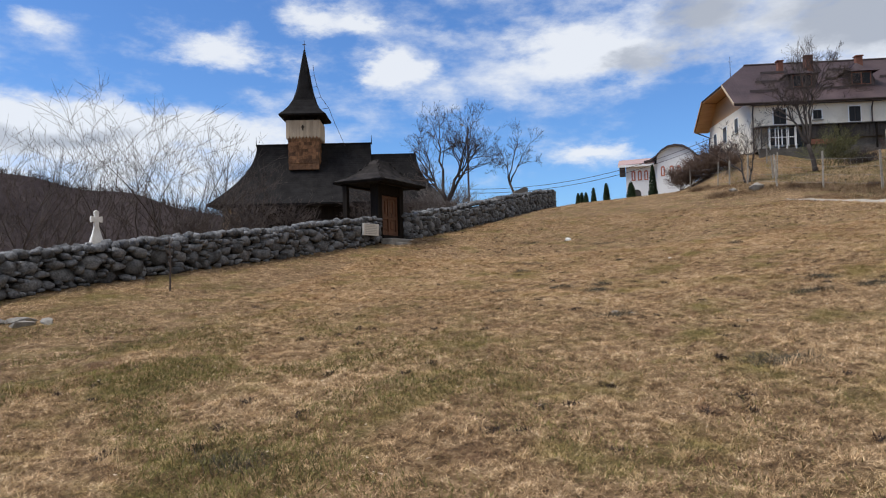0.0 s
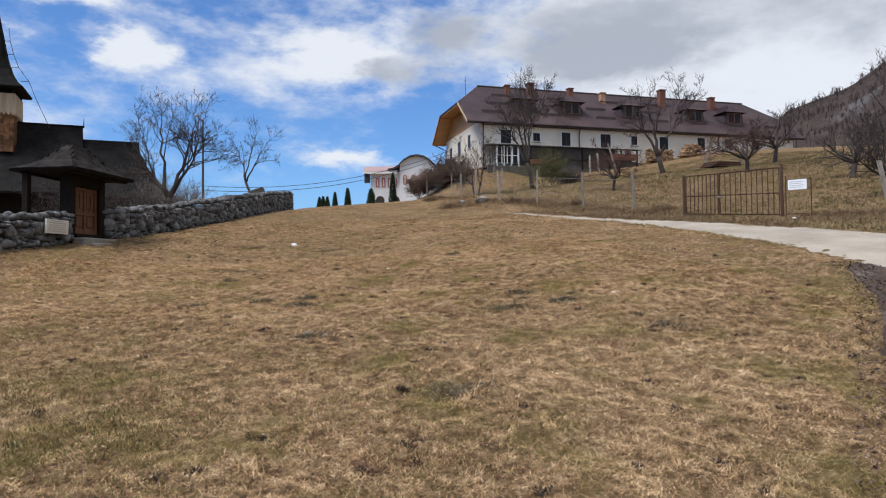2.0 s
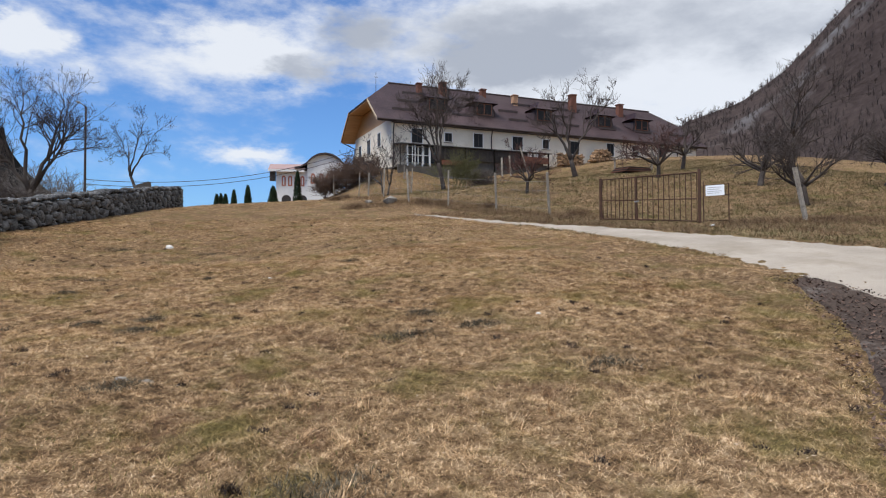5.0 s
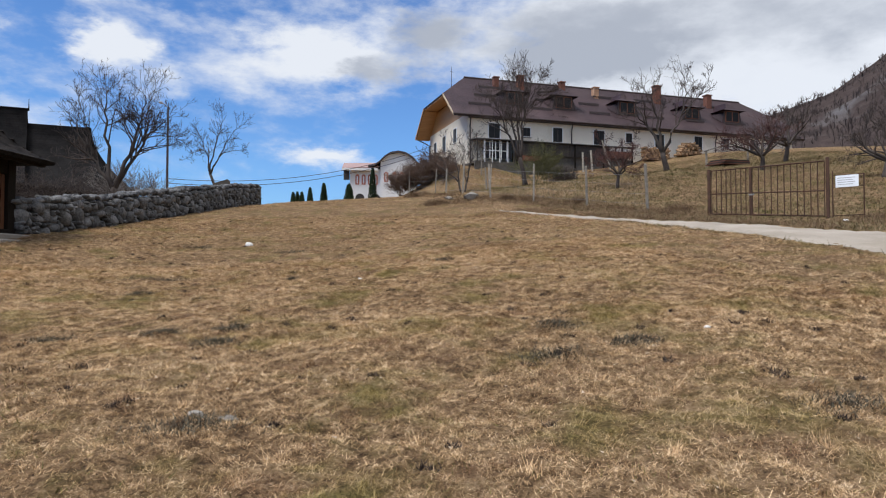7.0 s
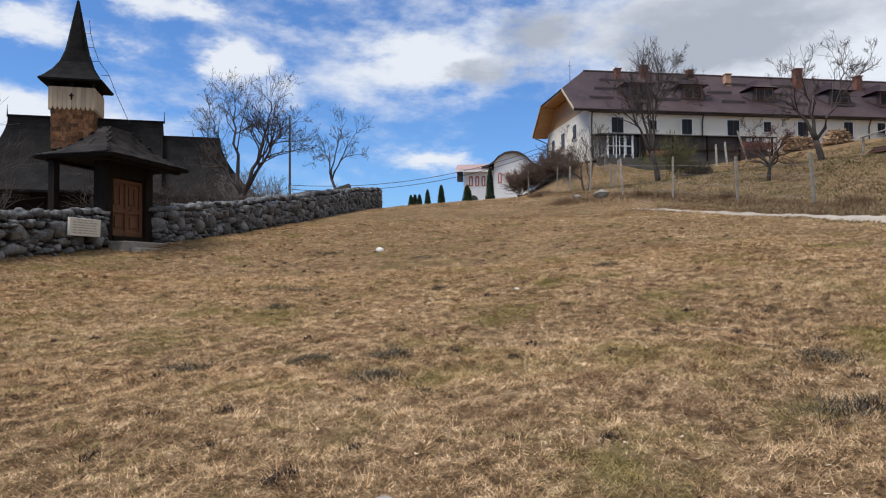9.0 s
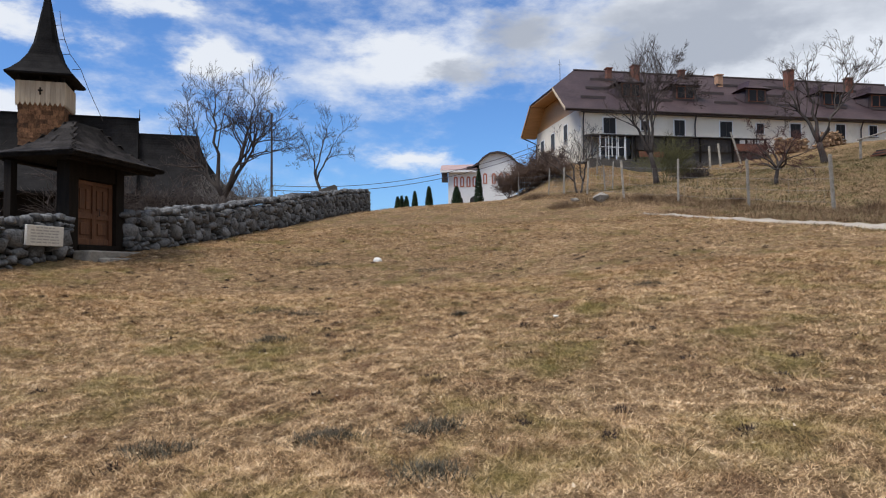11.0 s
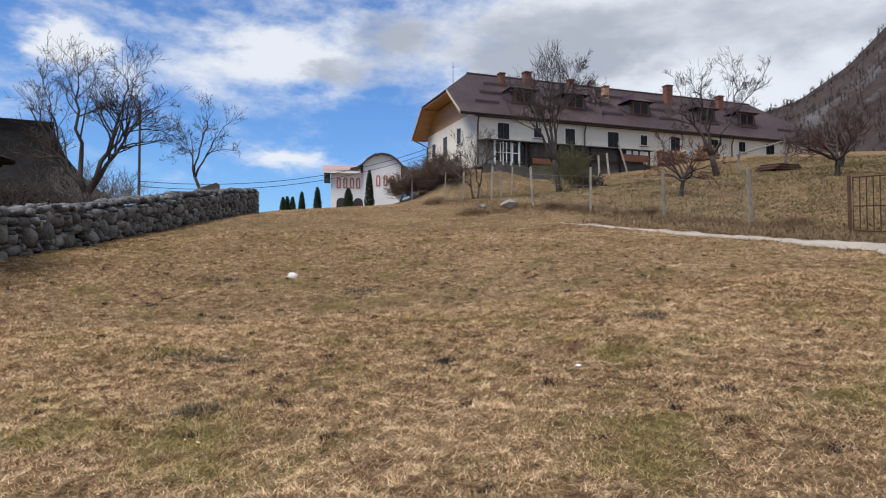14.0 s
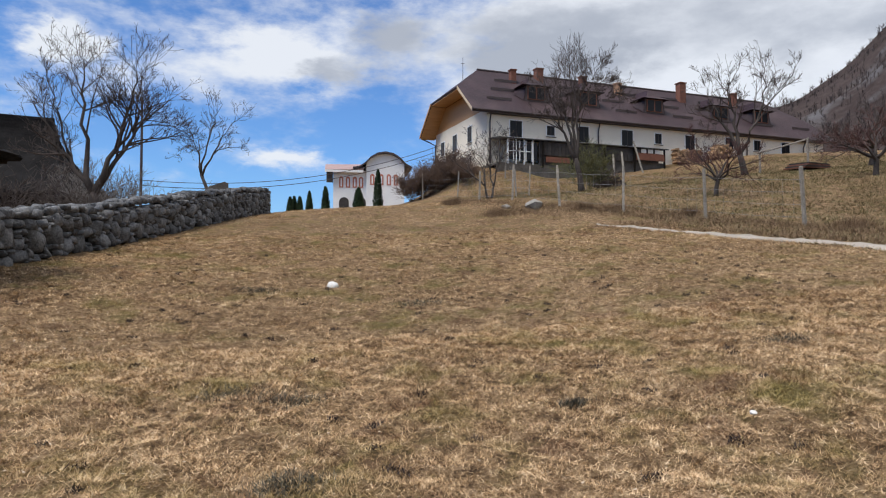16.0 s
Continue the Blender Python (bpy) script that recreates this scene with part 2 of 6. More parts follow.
M["shingle_piece"] = surface("weathered_shingle", (0.008, 0.007, 0.007), (0.040, 0.035, 0.032), 4.0, 30.0, 0.9, 0.6, 0.01, per="object", per_amount=0.5, spec=0.06)
M["brown_shingle"] = surface("brown_shingle", (0.085, 0.038, 0.018), (0.40, 0.20, 0.092), 5.0, 14.0, 0.85, 0.8, 0.03, rows=("Z", 3.2, 0.4, 0.6), per="object", per_amount=0.5)
M["beige_board"] = surface("pale_larch_board", (0.32, 0.24, 0.16), (0.54, 0.43, 0.30), 2.0, 25.0, 0.8, 0.4, 0.01, stretch=(6, 6, 0.6), per="object", per_amount=0.15)
M["black_wood"] = surface("black_stained_wood", (0.006, 0.005, 0.004), (0.020, 0.015, 0.012), 2.0, 25.0, 0.8, 0.5, 0.01, stretch=(6, 6, 0.8), spec=0.1)
M["door_wood"] = surface("red_brown_door_wood", (0.05, 0.021, 0.011), (0.17, 0.072, 0.034), 1.5, 20.0, 0.6, 0.4, 0.008, stretch=(8, 8, 0.8))
M["marble"] = surface("greyish_white_marble", (0.48, 0.46, 0.42), (0.68, 0.66, 0.61), 3.0, 30.0, 0.5, 0.1, 0.005)
M["letters"] = surface("grey_letter_paint", (0.28, 0.27, 0.26), (0.40, 0.39, 0.37), 9.0, 60.0, 0.7, 0)
M["plaster"] = surface("cream_white_plaster", (0.62, 0.555, 0.455), (0.76, 0.695, 0.585), 0.5, 14.0, 0.9, 0.25, 0.01, third=(0.52, 0.455, 0.36), third_scale=0.35, third_cut=(0.56, 0.75), spec=0.2)
M["white_plaster"] = surface("white_plaster", (0.64, 0.63, 0.61), (0.78, 0.77, 0.75), 0.5, 10.0, 0.9, 0.2, 0.01, spec=0.2)
M["red_roof"] = surface("dark_red_metal_tile", (0.020, 0.010, 0.012), (0.046, 0.025, 0.029), 0.4, 6.0, 0.55, 0.8, 0.06, spec=0.3, rows=("X", 1.3, 0.0, 1.5), third=(0.08, 0.05, 0.05), third_scale=0.25, third_cut=(0.5, 0.8))
M["pink_roof"] = surface("faded_red_roof", (0.30, 0.19, 0.17), (0.42, 0.29, 0.26), 0.6, 8.0, 0.6, 0.3, 0.02)
M["dark_metal"] = surface("dark_brown_metal", (0.03, 0.018, 0.018), (0.06, 0.04, 0.038), 3.0, 30.0, 0.5, 0.2, 0.005)
M["soffit"] = surface("varnished_pine", (0.30, 0.145, 0.05), (0.46, 0.25, 0.095), 1.0, 20.0, 0.5, 0.2, 0.005, stretch=(0.8, 7, 7))
M["brick"] = surface("red_chimney_brick", (0.12, 0.045, 0.03), (0.23, 0.095, 0.06), 4.0, 20.0, 0.9, 0.6, 0.02, rows=("Z", 4.0, 0.3, 0.7))
M["pale_brick"] = surface("pale_chimney_brick", (0.36, 0.19, 0.11), (0.52, 0.32, 0.20), 4.0, 20.0, 0.9, 0.6, 0.02, rows=("Z", 4.0, 0.3, 0.7))
M["dark_board"] = surface("dark_weathered_board", (0.016, 0.013, 0.012), (0.055, 0.045, 0.039), 2.0, 16.0, 0.85, 0.5, 0.02, per="object", per_amount=0.3)
M["red_board"] = surface("red_brown_board", (0.12, 0.04, 0.025), (0.23, 0.09, 0.05), 2.0, 16.0, 0.8, 0.4, 0.01, per="object", per_amount=0.2)
M["red_frame"] = surface("orange_red_frame_paint", (0.36, 0.11, 0.065), (0.5, 0.18, 0.11), 3.0, 20.0, 0.6, 0.1, 0.003)
M["white_paint"] = surface("white_frame_paint", (0.6, 0.6, 0.59), (0.78, 0.78, 0.77), 3.0, 30.0, 0.5, 0.1, 0.003)
M["rust"] = surface("rusty_brown_iron", (0.035, 0.016, 0.010), (0.105, 0.05, 0.028), 4.0, 40.0, 0.8, 0.4, 0.004, metal=0.2)
M["wire"] = surface("galvanised_wire", (0.16, 0.155, 0.15), (0.30, 0.29, 0.28), 6.0, 40.0, 0.6, 0, metal=0.5)
M["concrete"] = surface("weathered_concrete", (0.13, 0.112, 0.09), (0.36, 0.32, 0.265), 6.0, 30.0, 0.9, 0.5, 0.008, per="object", per_amount=0.2)
M["grey_concrete"] = surface("grey_rubble_concrete", (0.05, 0.044, 0.038), (0.13, 0.115, 0.098), 1.5, 14.0, 0.95, 0.8, 0.03)
M["bark"] = surface("grey_brown_bark", (0.032, 0.026, 0.023), (0.095, 0.078, 0.068), 3.0, 30.0, 0.9, 0.6, 0.01, spec=0.2)
M["pale_bark"] = surface("pale_grey_bark", (0.10, 0.09, 0.085), (0.24, 0.22, 0.205), 3.0, 30.0, 0.9, 0.6, 0.01, spec=0.2)
M["twig"] = surface("brown_twig", (0.035, 0.027, 0.024), (0.095, 0.075, 0.067), 3.0, 30.0, 0.9, 0, spec=0.2)
M["pale_twig"] = surface("pale_twig", (0.09, 0.08, 0.075), (0.22, 0.20, 0.185), 3.0, 30.0, 0.9, 0, spec=0.2)
M["red_twig"] = surface("reddish_twig", (0.05, 0.024, 0.022), (0.12, 0.062, 0.052), 3.0, 30.0, 0.9, 0, spec=0.2)
M["brush"] = surface("brown_brush_twig", (0.07, 0.046, 0.036), (0.19, 0.13, 0.10), 3.0, 30.0, 0.9, 0, spec=0.2)
M["green_twig"] = surface("olive_green_twig", (0.05, 0.05, 0.024), (0.14, 0.135, 0.06), 3.0, 30.0, 0.9, 0, spec=0.2)
M["cypress"] = surface("dark_green_foliage", (0.012, 0.024, 0.012), (0.045, 0.07, 0.032), 2.0, 12.0, 0.9, 0, per="island", per_amount=0.4, spec=0.2)
M["logs"] = surface("split_firewood", (0.15, 0.088, 0.045), (0.34, 0.21, 0.115), 5.0, 25.0, 0.85, 0.4, 0.01, per="object", per_amount=0.35)
M["forest_floor"] = surface("leafless_wood_floor", (0.030, 0.023, 0.022), (0.078, 0.06, 0.055), 0.02, 0.35, 1.0, 1.0, 1.5, third=(0.15, 0.146, 0.148), third_scale=0.022, third_cut=(0.60, 0.72), spec=0.0)
M["forest_hill"] = surface("dark_wooded_hill", (0.022, 0.018, 0.02), (0.058, 0.046, 0.046), 0.02, 0.35, 1.0, 1.0, 1.5, spec=0.0)
M["far_tree"] = surface("far_bare_trees", (0.035, 0.027, 0.026), (0.10, 0.08, 0.074), 0.02, 0.3, 1.0, 0, per="island", per_amount=0.3, spec=0.0)
M["paper"] = surface("white_sign_board", (0.72, 0.74, 0.76), (0.82, 0.84, 0.86), 4.0, 40.0, 0.5, 0)
M["lamp_head"] = surface("grey_lamp_head", (0.25, 0.25, 0.26), (0.4, 0.4, 0.41), 4.0, 40.0, 0.5, 0)


def make_glass():
    m = bpy.data.materials.new("dark_window_glass")
    m.use_nodes = True
    b = m.node_tree.nodes["Principled BSDF"]
    b.inputs["Base Color"].default_value = (0.012, 0.013, 0.016, 1)
    b.inputs["Roughness"].default_value = 0.2
    b.inputs["Specular IOR Level"].default_value = 0.14
    return m


M["glass"] = make_glass()


# ---- mesh helpers ----
def to_mesh(name, verts, faces, mat, smooth=False):
    me = bpy.data.meshes.new(name)
    me.from_pydata([tuple(v) for v in verts], [], faces)
    me.materials.append(mat)
    if smooth:
        me.polygons.foreach_set("use_smooth", [True] * len(me.polygons))
    me.update()
    return me


class Shape:
    """Gathers boxes, tubes and lofts into one mesh."""

    def __init__(self):
        self.v, self.f = [], []

    def box(self, x0, x1, y0, y1, z0, z1, m=None, b=0.0):
        o = len(self.v)
        if b:
            rings = []
            for z, k in ((z0, b), (z0 + b, 0), (z1 - b, 0), (z1, b)):
                rings.append([(x0 + k, y0 + k, z), (x1 - k, y0 + k, z), (x1 - k, y1 - k, z), (x0 + k, y1 - k, z)])
            return self.loft(rings, m)
        c = [(x0, y0, z0), (x1, y0, z0), (x1, y1, z0), (x0, y1, z0), (x0, y0, z1), (x1, y0, z1), (x1, y1, z1), (x0, y1, z1)]
        self.v += [m @ Vector(p) if m else Vector(p) for p in c]
        self.f += [tuple(o + i for i in q) for q in ((3, 2, 1, 0), (4, 5, 6, 7), (0, 1, 5, 4), (1, 2, 6, 5), (2, 3, 7, 6), (3, 0, 4, 7))]
        return self

    def loft(self, rings, m=None, cap=True):
        o, k = len(self.v), len(rings[0])
        for r in rings:
            self.v += [m @ Vector(p) if m else Vector(p) for p in r]
        for i in range(len(rings) - 1):
            for j in range(k):
                a, b2 = o + i * k + j, o + i * k + (j + 1) % k
                self.f.append((a, b2, b2 + k, a + k))
        if cap:
            self.f.append(tuple(o + j for j in reversed(range(k))))
            self.f.append(tuple(o + (len(rings) - 1) * k + j for j in range(k)))
        return self

    def tube(self, pts, radii, sides=6, cap=True):
        rings = []
        pts = [Vector(p) for p in pts]
        for i, p in enumerate(pts):
            d = (pts[min(i + 1, len(pts) - 1)] - pts[max(i - 1, 0)]).normalized()
            side = d.cross(Vector((0.31, 0.17, 0.93)) if abs(d.z) < 0.9 else Vector((1, 0.1, 0))).normalized()
            up = side.cross(d)
            r = radii[i] if isinstance(radii, (list, tuple)) else radii
            rings.append([p + (side * math.cos(a) + up * math.sin(a)) * r for a in (2 * math.pi * j / sides for j in range(sides))])
        return self.loft(rings, None, cap)

    def slab(self, outline, y0, y1, m=None):
        """An outline in x and z, between two depths."""
        return self.loft([[(x, y0, z) for x, z in outline], [(x, y1, z) for x, z in outline]], m)

    def sheet(self, quad, thick):
        """A four-cornered board, thickened along its normal."""
        q = [Vector(p) for p in quad]
        nrm = (q[1] - q[0]).cross(q[-1] - q[0]).normalized() * thick
        return self.loft([[p - nrm for p in q], q])


def part(name, shape, mat, parent, label="", smooth=False):
    ob = new(name, to_mesh(name, shape.v, shape.f, M[mat] if isinstance(mat, str) else mat, smooth))
    ob.parent = parent
    if label:
        ob["label"] = label
    return ob


def thing(name, m, label, category, group="", kind=""):
    ob = new(name)
    ob.empty_display_size = 0.3
    ob.matrix_world = m
    return tagged(ob, label, category, group, kind)


def single(name, shape, mat, m, label, category, group="", kind="", smooth=False):
    ob = new(name, to_mesh(name, shape.v, shape.f, M[mat], smooth))
    ob.matrix_world = m
    return tagged(ob, label, category, group, kind)


# ---- ground ----
SLOPE = [0.6915, 0.0946, 0.0903]
HUMP_X, HUMP_Y, HUMP_R = (-22, -12, -3, 6, 15, 26, 38), (-4, 5, 14, 23, 32, 41, 50, 59, 70), 9.5
HUMPS = [
    [0.4, -0.19, 1.9, 1.92, -0.11, 2.0, -0.12, -0.84, -0.19],
    [0.04, 0.3, 0.3, 0.99, -0.11, -0.42, 0.25, 1.13, 0.4],
    [-0.29, 0.18, -0.49, -0.5, 0.66, 0.76, 0.1, 0.13, 0.28],
    [-0.6, -0.59, 0.25, 0.05, -0.24, -0.1, 0.71, -0.47, -0.59],
    [-1.16, -0.29, -0.45, -0.32, -0.07, 1.24, -0.98, 2.52, 0.23],
    [-0.23, -0.55, -0.54, -0.2, 0.55, 0.53, 0.02, 1.24, 1.54],
    [-0.15, -1.08, -0.65, 0.14, -0.51, 1.16, 1.17, 1.53, 1.54],
]


def ground_np(x, y):
    """The height of the hillside: an even slope with broad humps, and small unevenness."""
    x, y = np.asarray(x, float), np.asarray(y, float)
    yy = np.where(y > 60, 60 + (np.clip(y, 60, 140) - 60) * 0.55, np.clip(y, -60, 60))
    z = SLOPE[0] + SLOPE[1] * np.clip(x, -90, 90) + SLOPE[2] * yy
    for cx, col in zip(HUMP_X, HUMPS):
        gx = np.exp(-((x - cx) / HUMP_R) ** 2)
        for cy, c in zip(HUMP_Y, col):
            z = z + c * gx * np.exp(-((y - cy) / HUMP_R) ** 2)
    front = 55.42 + (x - 12.49) * 0.1228 - y
    along = np.exp(-(np.clip(11.5 - x, 0, None) / 2.0) ** 2) * np.exp(-(np.clip(x - 13.2, 0, None) / 2.5) ** 2)
    z = z + 1.3 * along * np.exp(-(np.clip(front - 1.2, 0, None) / 1.5) ** 2) * np.exp(-(np.clip(-front - 12, 0, None) / 6.0) ** 2)
    fall = np.clip(-9.3 - 0.13 * (20 - np.clip(y, 0, 40)) - x, 0, None)          # the valley below the churchyard
    z = z - 26 * (1 - np.exp(-(fall / 48.0) ** 1.35))
    rough = 0.020 * np.sin(1.9 * x + 0.7 * y + 1.3 * np.sin(0.9 * y)) * np.sin(1.6 * y - 0.8 * x + 1.1 * np.sin(1.2 * x)) + 0.012 * np.sin(4.3 * x + 2.1 * np.sin(1.7 * y)) * np.sin(3.9 * y + 1.9 * np.sin(2.2 * x))
    rough = rough + 0.020 * np.sin(9.3 * x + 2.9 * np.sin(2.1 * y)) * np.sin(8.7 * y + 2.6 * np.sin(1.9 * x)) + 0.013 * np.sin(19.0 * x + 3.3 * np.sin(3.7 * y)) * np.sin(17.0 * y + 2.9 * np.sin(4.1 * x))
    return z + rough * np.exp(-(np.clip(np.hypot(x, y - 15) - 25, 0, None) / 20) ** 2)


def gz(x, y):
    return float(ground_np(x, y))


def make_ground():
    def axis(lo, a, b, hi, fine, step):
        far = np.cumsum(step * 1.4 ** np.arange(1, 26))
        far = far[far < 2600]
        return np.concatenate([lo - far[::-1], np.arange(lo, a, step), np.arange(a, b, fine), np.arange(b, hi, step), hi + far])
    X, Y = np.meshgrid(axis(-24, -10, 14.8, 44, 0.09, 0.7), axis(-8, 2, 31, 72, 0.09, 0.7), indexing="ij")
    Z = ground_np(X, Y)
    nx, ny = X.shape
    V = np.stack([X, Y, Z], -1).reshape(-1, 3)
    idx = np.arange(nx * ny).reshape(nx, ny)
    F = np.stack([idx[:-1, :-1], idx[1:, :-1], idx[1:, 1:], idx[:-1, 1:]], -1).reshape(-1, 4)
    ob = new("ground", to_mesh("ground", V.tolist(), F.tolist(), M["soil"], True))
    tagged(ob, "sloping meadow of short dry straw-coloured winter grass", "meadow", kind="structure")


make_ground()


def drape(name, left, right, mat, lift, label, category, across=14, step=0.22):
    """A strip laid on the ground between two edge lines of (x, y)."""
    def dense(line):
        L = np.array(line, float)
        s = np.concatenate([[0], np.cumsum(np.hypot(*np.diff(L, axis=0).T))])
        t = np.linspace(0, s[-1], max(2, int(s[-1] / step)))
        return L, s, t
    Ll, sl, tl = dense(left)
    Lr, sr, _ = dense(right)
    k = len(tl)
    u = np.linspace(0, 1, k)
    # smooth the corner points
    def at(L, s):
        p = np.stack([np.interp(u * s[-1], s, L[:, i]) for i in (0, 1)], -1)
        for _ in range(6):
            p[1:-1] = (p[:-2] + 2 * p[1:-1] + p[2:]) / 4
        return p
    A, B = at(Ll, sl), at(Lr, sr)
    w = np.linspace(0, 1, across + 1)
    P = A[:, None] * (1 - w)[None, :, None] + B[:, None] * w[None, :, None]
    wob = 0.07 * np.sin(3.1 * P[..., 0] + 2.3 * P[..., 1]) * ((w == 0) | (w == 1))[None, :]
    P[..., 0] += wob
    Z = ground_np(P[..., 0], P[..., 1]) + (lift * (1 - np.abs(2 * w - 1) ** 10) - 0.05 * np.abs(2 * w - 1) ** 10)[None, :]
    V = np.concatenate([P, Z[..., None]], -1).reshape(-1, 3)
    idx = np.arange(k * (across + 1)).reshape(k, across + 1)
    F = np.stack([idx[:-1, :-1], idx[:-1, 1:], idx[1:, 1:], idx[1:, :-1]], -1).reshape(-1, 4)
    ob = new(name, to_mesh(name, V.tolist(), F.tolist(), M[mat], True))
    return tagged(ob, label, category, kind="structure")


ROAD_L = [(6.0, -6), (6.3, 0), (6.7, 4.0), (7.4, 7.4), (8.7, 10.0), (9.5, 12.2), (9.9, 14.2), (10.05, 16.8), (10.3, 19.8), (10.45, 22.6), (9.75, 26.3), (8.8, 29.2), (8.2, 30.8)]
ROAD_R = [(12.5, -6), (13.3, 0), (14.3, 5.0), (14.9, 9.0), (14.8, 11.5), (14.4, 13.6), (13.8, 15.2), (13.2, 17.6), (12.4, 20.4), (11.25, 23.6), (10.05, 27.2), (8.98, 29.6), (8.3, 30.9)]
drape("road", ROAD_L, ROAD_R, "road", 0.028, "pale beige gravel farm road curving uphill", "road", 16)
drape("verge", [(2.6, -4), (2.9, 1.0), (3.9, 4.8), (5.2, 6.3), (6.4, 7.7), (7.8, 9.3), (8.9, 11.2)], [(6.8, -4), (7.0, 1.0), (7.3, 4.6), (8.0, 6.6), (8.6, 7.9), (9.2, 9.5), (9.7, 11.4)], "verge", 0.035, "dark strip of leaf mould along the road edge", "verge", 14)


# ---- far hills ----
def hill(name, az0, az1, r0, r1, height, mat, label, trees, seed, foot, tall):
    """A wooded hillside in a sector of the horizon; height gives the crest by azimuth."""
    rng = np.random.default_rng(seed)
    A, R = np.meshgrid(np.radians(np.arange(az0, az1 + 0.01, 0.6)), np.linspace(r0, r1, 44), indexing="ij")

    def top(a, r):
        u = np.clip((r - r0) / (r1 - r0), 0, 1)
        rise = np.sin(np.clip(u / 0.72, 0, 1) * math.pi / 2) ** 1.25 * (1 - 0.35 * np.clip((u - 0.72) / 0.28, 0, 1))
        x, y = r * np.sin(a), r * np.cos(a)
        rug = 1 + 0.035 * np.sin(x / 23 + 1.7 * np.sin(y / 31)) + 0.03 * np.sin(y / 17 + 2.1 * np.sin(x / 29)) + 0.025 * np.sin(x / 7 + y / 9)
        return x, y, foot + (height(np.degrees(a)) * rug - foot) * rise
    X, Y, Z = top(A, R)
    n1, n2 = X.shape
    idx = np.arange(n1 * n2).reshape(n1, n2)
    F = np.stack([idx[:-1, :-1], idx[:-1, 1:], idx[1:, 1:], idx[1:, :-1]], -1).reshape(-1, 4)
    ob = new(name, to_mesh(name, np.stack([X, Y, Z], -1).reshape(-1, 3).tolist(), F.tolist(), M[mat], True))
    tagged(ob, label, "hill", kind="structure")
    # leafless trees, each a thin trunk with a spray of upward branches
    a, r = np.radians(rng.uniform(az0 + 1, az1 - 1, trees)), r0 + (r1 - r0) * rng.uniform(0.03, 0.95, trees) ** 0.8
    x, y, z = top(a, r)
    V, Fq = [], []
    for i in range(trees):
        h = rng.uniform(0.6, 1.2) * tall
        base = np.array([x[i], y[i], z[i] - 0.5])
        for j in range(9):
            t0 = rng.uniform(0.15, 0.7) * h if j else 0.0
            lean = rng.uniform(-1, 1, 2) * (0.42 * h if j else 0.04 * h)
            t1 = t0 + rng.uniform(0.3, 0.55) * h if j else h
            w = (0.09 if j == 0 else 0.055) * (0.7 + r[i] / 500)
            b0, b1 = base + (0, 0, t0), base + (lean[0], lean[1], t1)
            side = np.array([math.cos(a[i]), -math.sin(a[i]), 0]) * w
            o = len(V)
            V += [b0 - side, b0 + side, b1]
            Fq.append((o, o + 1, o + 2))
    ob = new(name + "_woods", to_mesh(name + "_woods", V, Fq, M["far_tree"]))
    tagged(ob, "bare grey-brown winter woods on the hillside", "woods", kind="stuff")


def mountain_top(az):
    return np.interp(az, [24, 30, 36, 40, 43, 46, 49, 56, 66, 90, 112, 124], [6, 36, 62, 69, 79, 95, 111, 140, 158, 165, 90, 8])


def valley_top(az):
    return np.interp(az, [-124, -100, -70, -52, -45, -41, -37.5, -33.5, -29, -20, -12, -6], [-25, 40, 60, 58, 49, 43, 38, 34, 28, 21, 12, -25])


hill("mountain", 24, 124, 110, 430, mountain_top, "forest_floor", "steep brown leafless mountainside with pale rock outcrops", 15000, 3, 6.0, 2.8)
hill("valley_hill", -124, -6, 120, 420, valley_top, "forest_hill", "dark wooded winter hill across the valley", 9000, 4, -28.0, 3.0)


# ---- dry-stone wall ----
WALL_AT, WALL_DIR = Vector((-6.9, 20.7, 0)), Vector((0.2508, 0.9680, 0))
WALL_OUT = Vector((0.9680, -0.2508, 0))
WALL_RZ = 75.47


def wall_point(s, out=0.0):
    return WALL_AT + WALL_DIR * s + WALL_OUT * out


def stone_meshes(count, seed, mat, name="stone", uneven=0.10, smooth=True):
    """Angular field stones, about one metre each way: hulls of points on a squarish ball."""
    rng = random.Random(seed)
    made = []
    for _ in range(count):
        bm = bmesh.new()
        skew = Vector((rng.uniform(-0.22, 0.22), rng.uniform(-0.1, 0.1), rng.uniform(-0.18, 0.18)))
        for _ in range(27):
            d = Vector((rng.gauss(0, 1), rng.gauss(0, 1), rng.gauss(0, 1))).normalized()
            p = d * (0.5 / max(abs(d.x), abs(d.y), abs(d.z)) * 0.5 + 0.56 * 0.5) * rng.uniform(1 - uneven, 1 + uneven)
            p.x += skew.x * p.z
            p.z += skew.z * p.x
            p.y += skew.y * p.x
            bm.verts.new(p)
        got = bmesh.ops.convex_hull(bm, input=bm.verts[:])
        bmesh.ops.delete(bm, geom=list({v for v in got["geom_interior"] + got["geom_unused"] if isinstance(v, bmesh.types.BMVert)}), context="VERTS")
        me = bpy.data.meshes.new(name)
        bm.to_mesh(me)
        bm.free()
        me.materials.append(mat)
        me.polygons.foreach_set("use_smooth", [smooth] * len(me.polygons))
        made.append(me)
    return made


def wall_tall(s):
    """The wall stands a little lower down the slope."""
    return min(1.06, max(0.78, 0.90 + 0.012 * s))


GATE_S0, GATE_S1 = 1.22, 2.95      # the gap in the wall that the gate fills


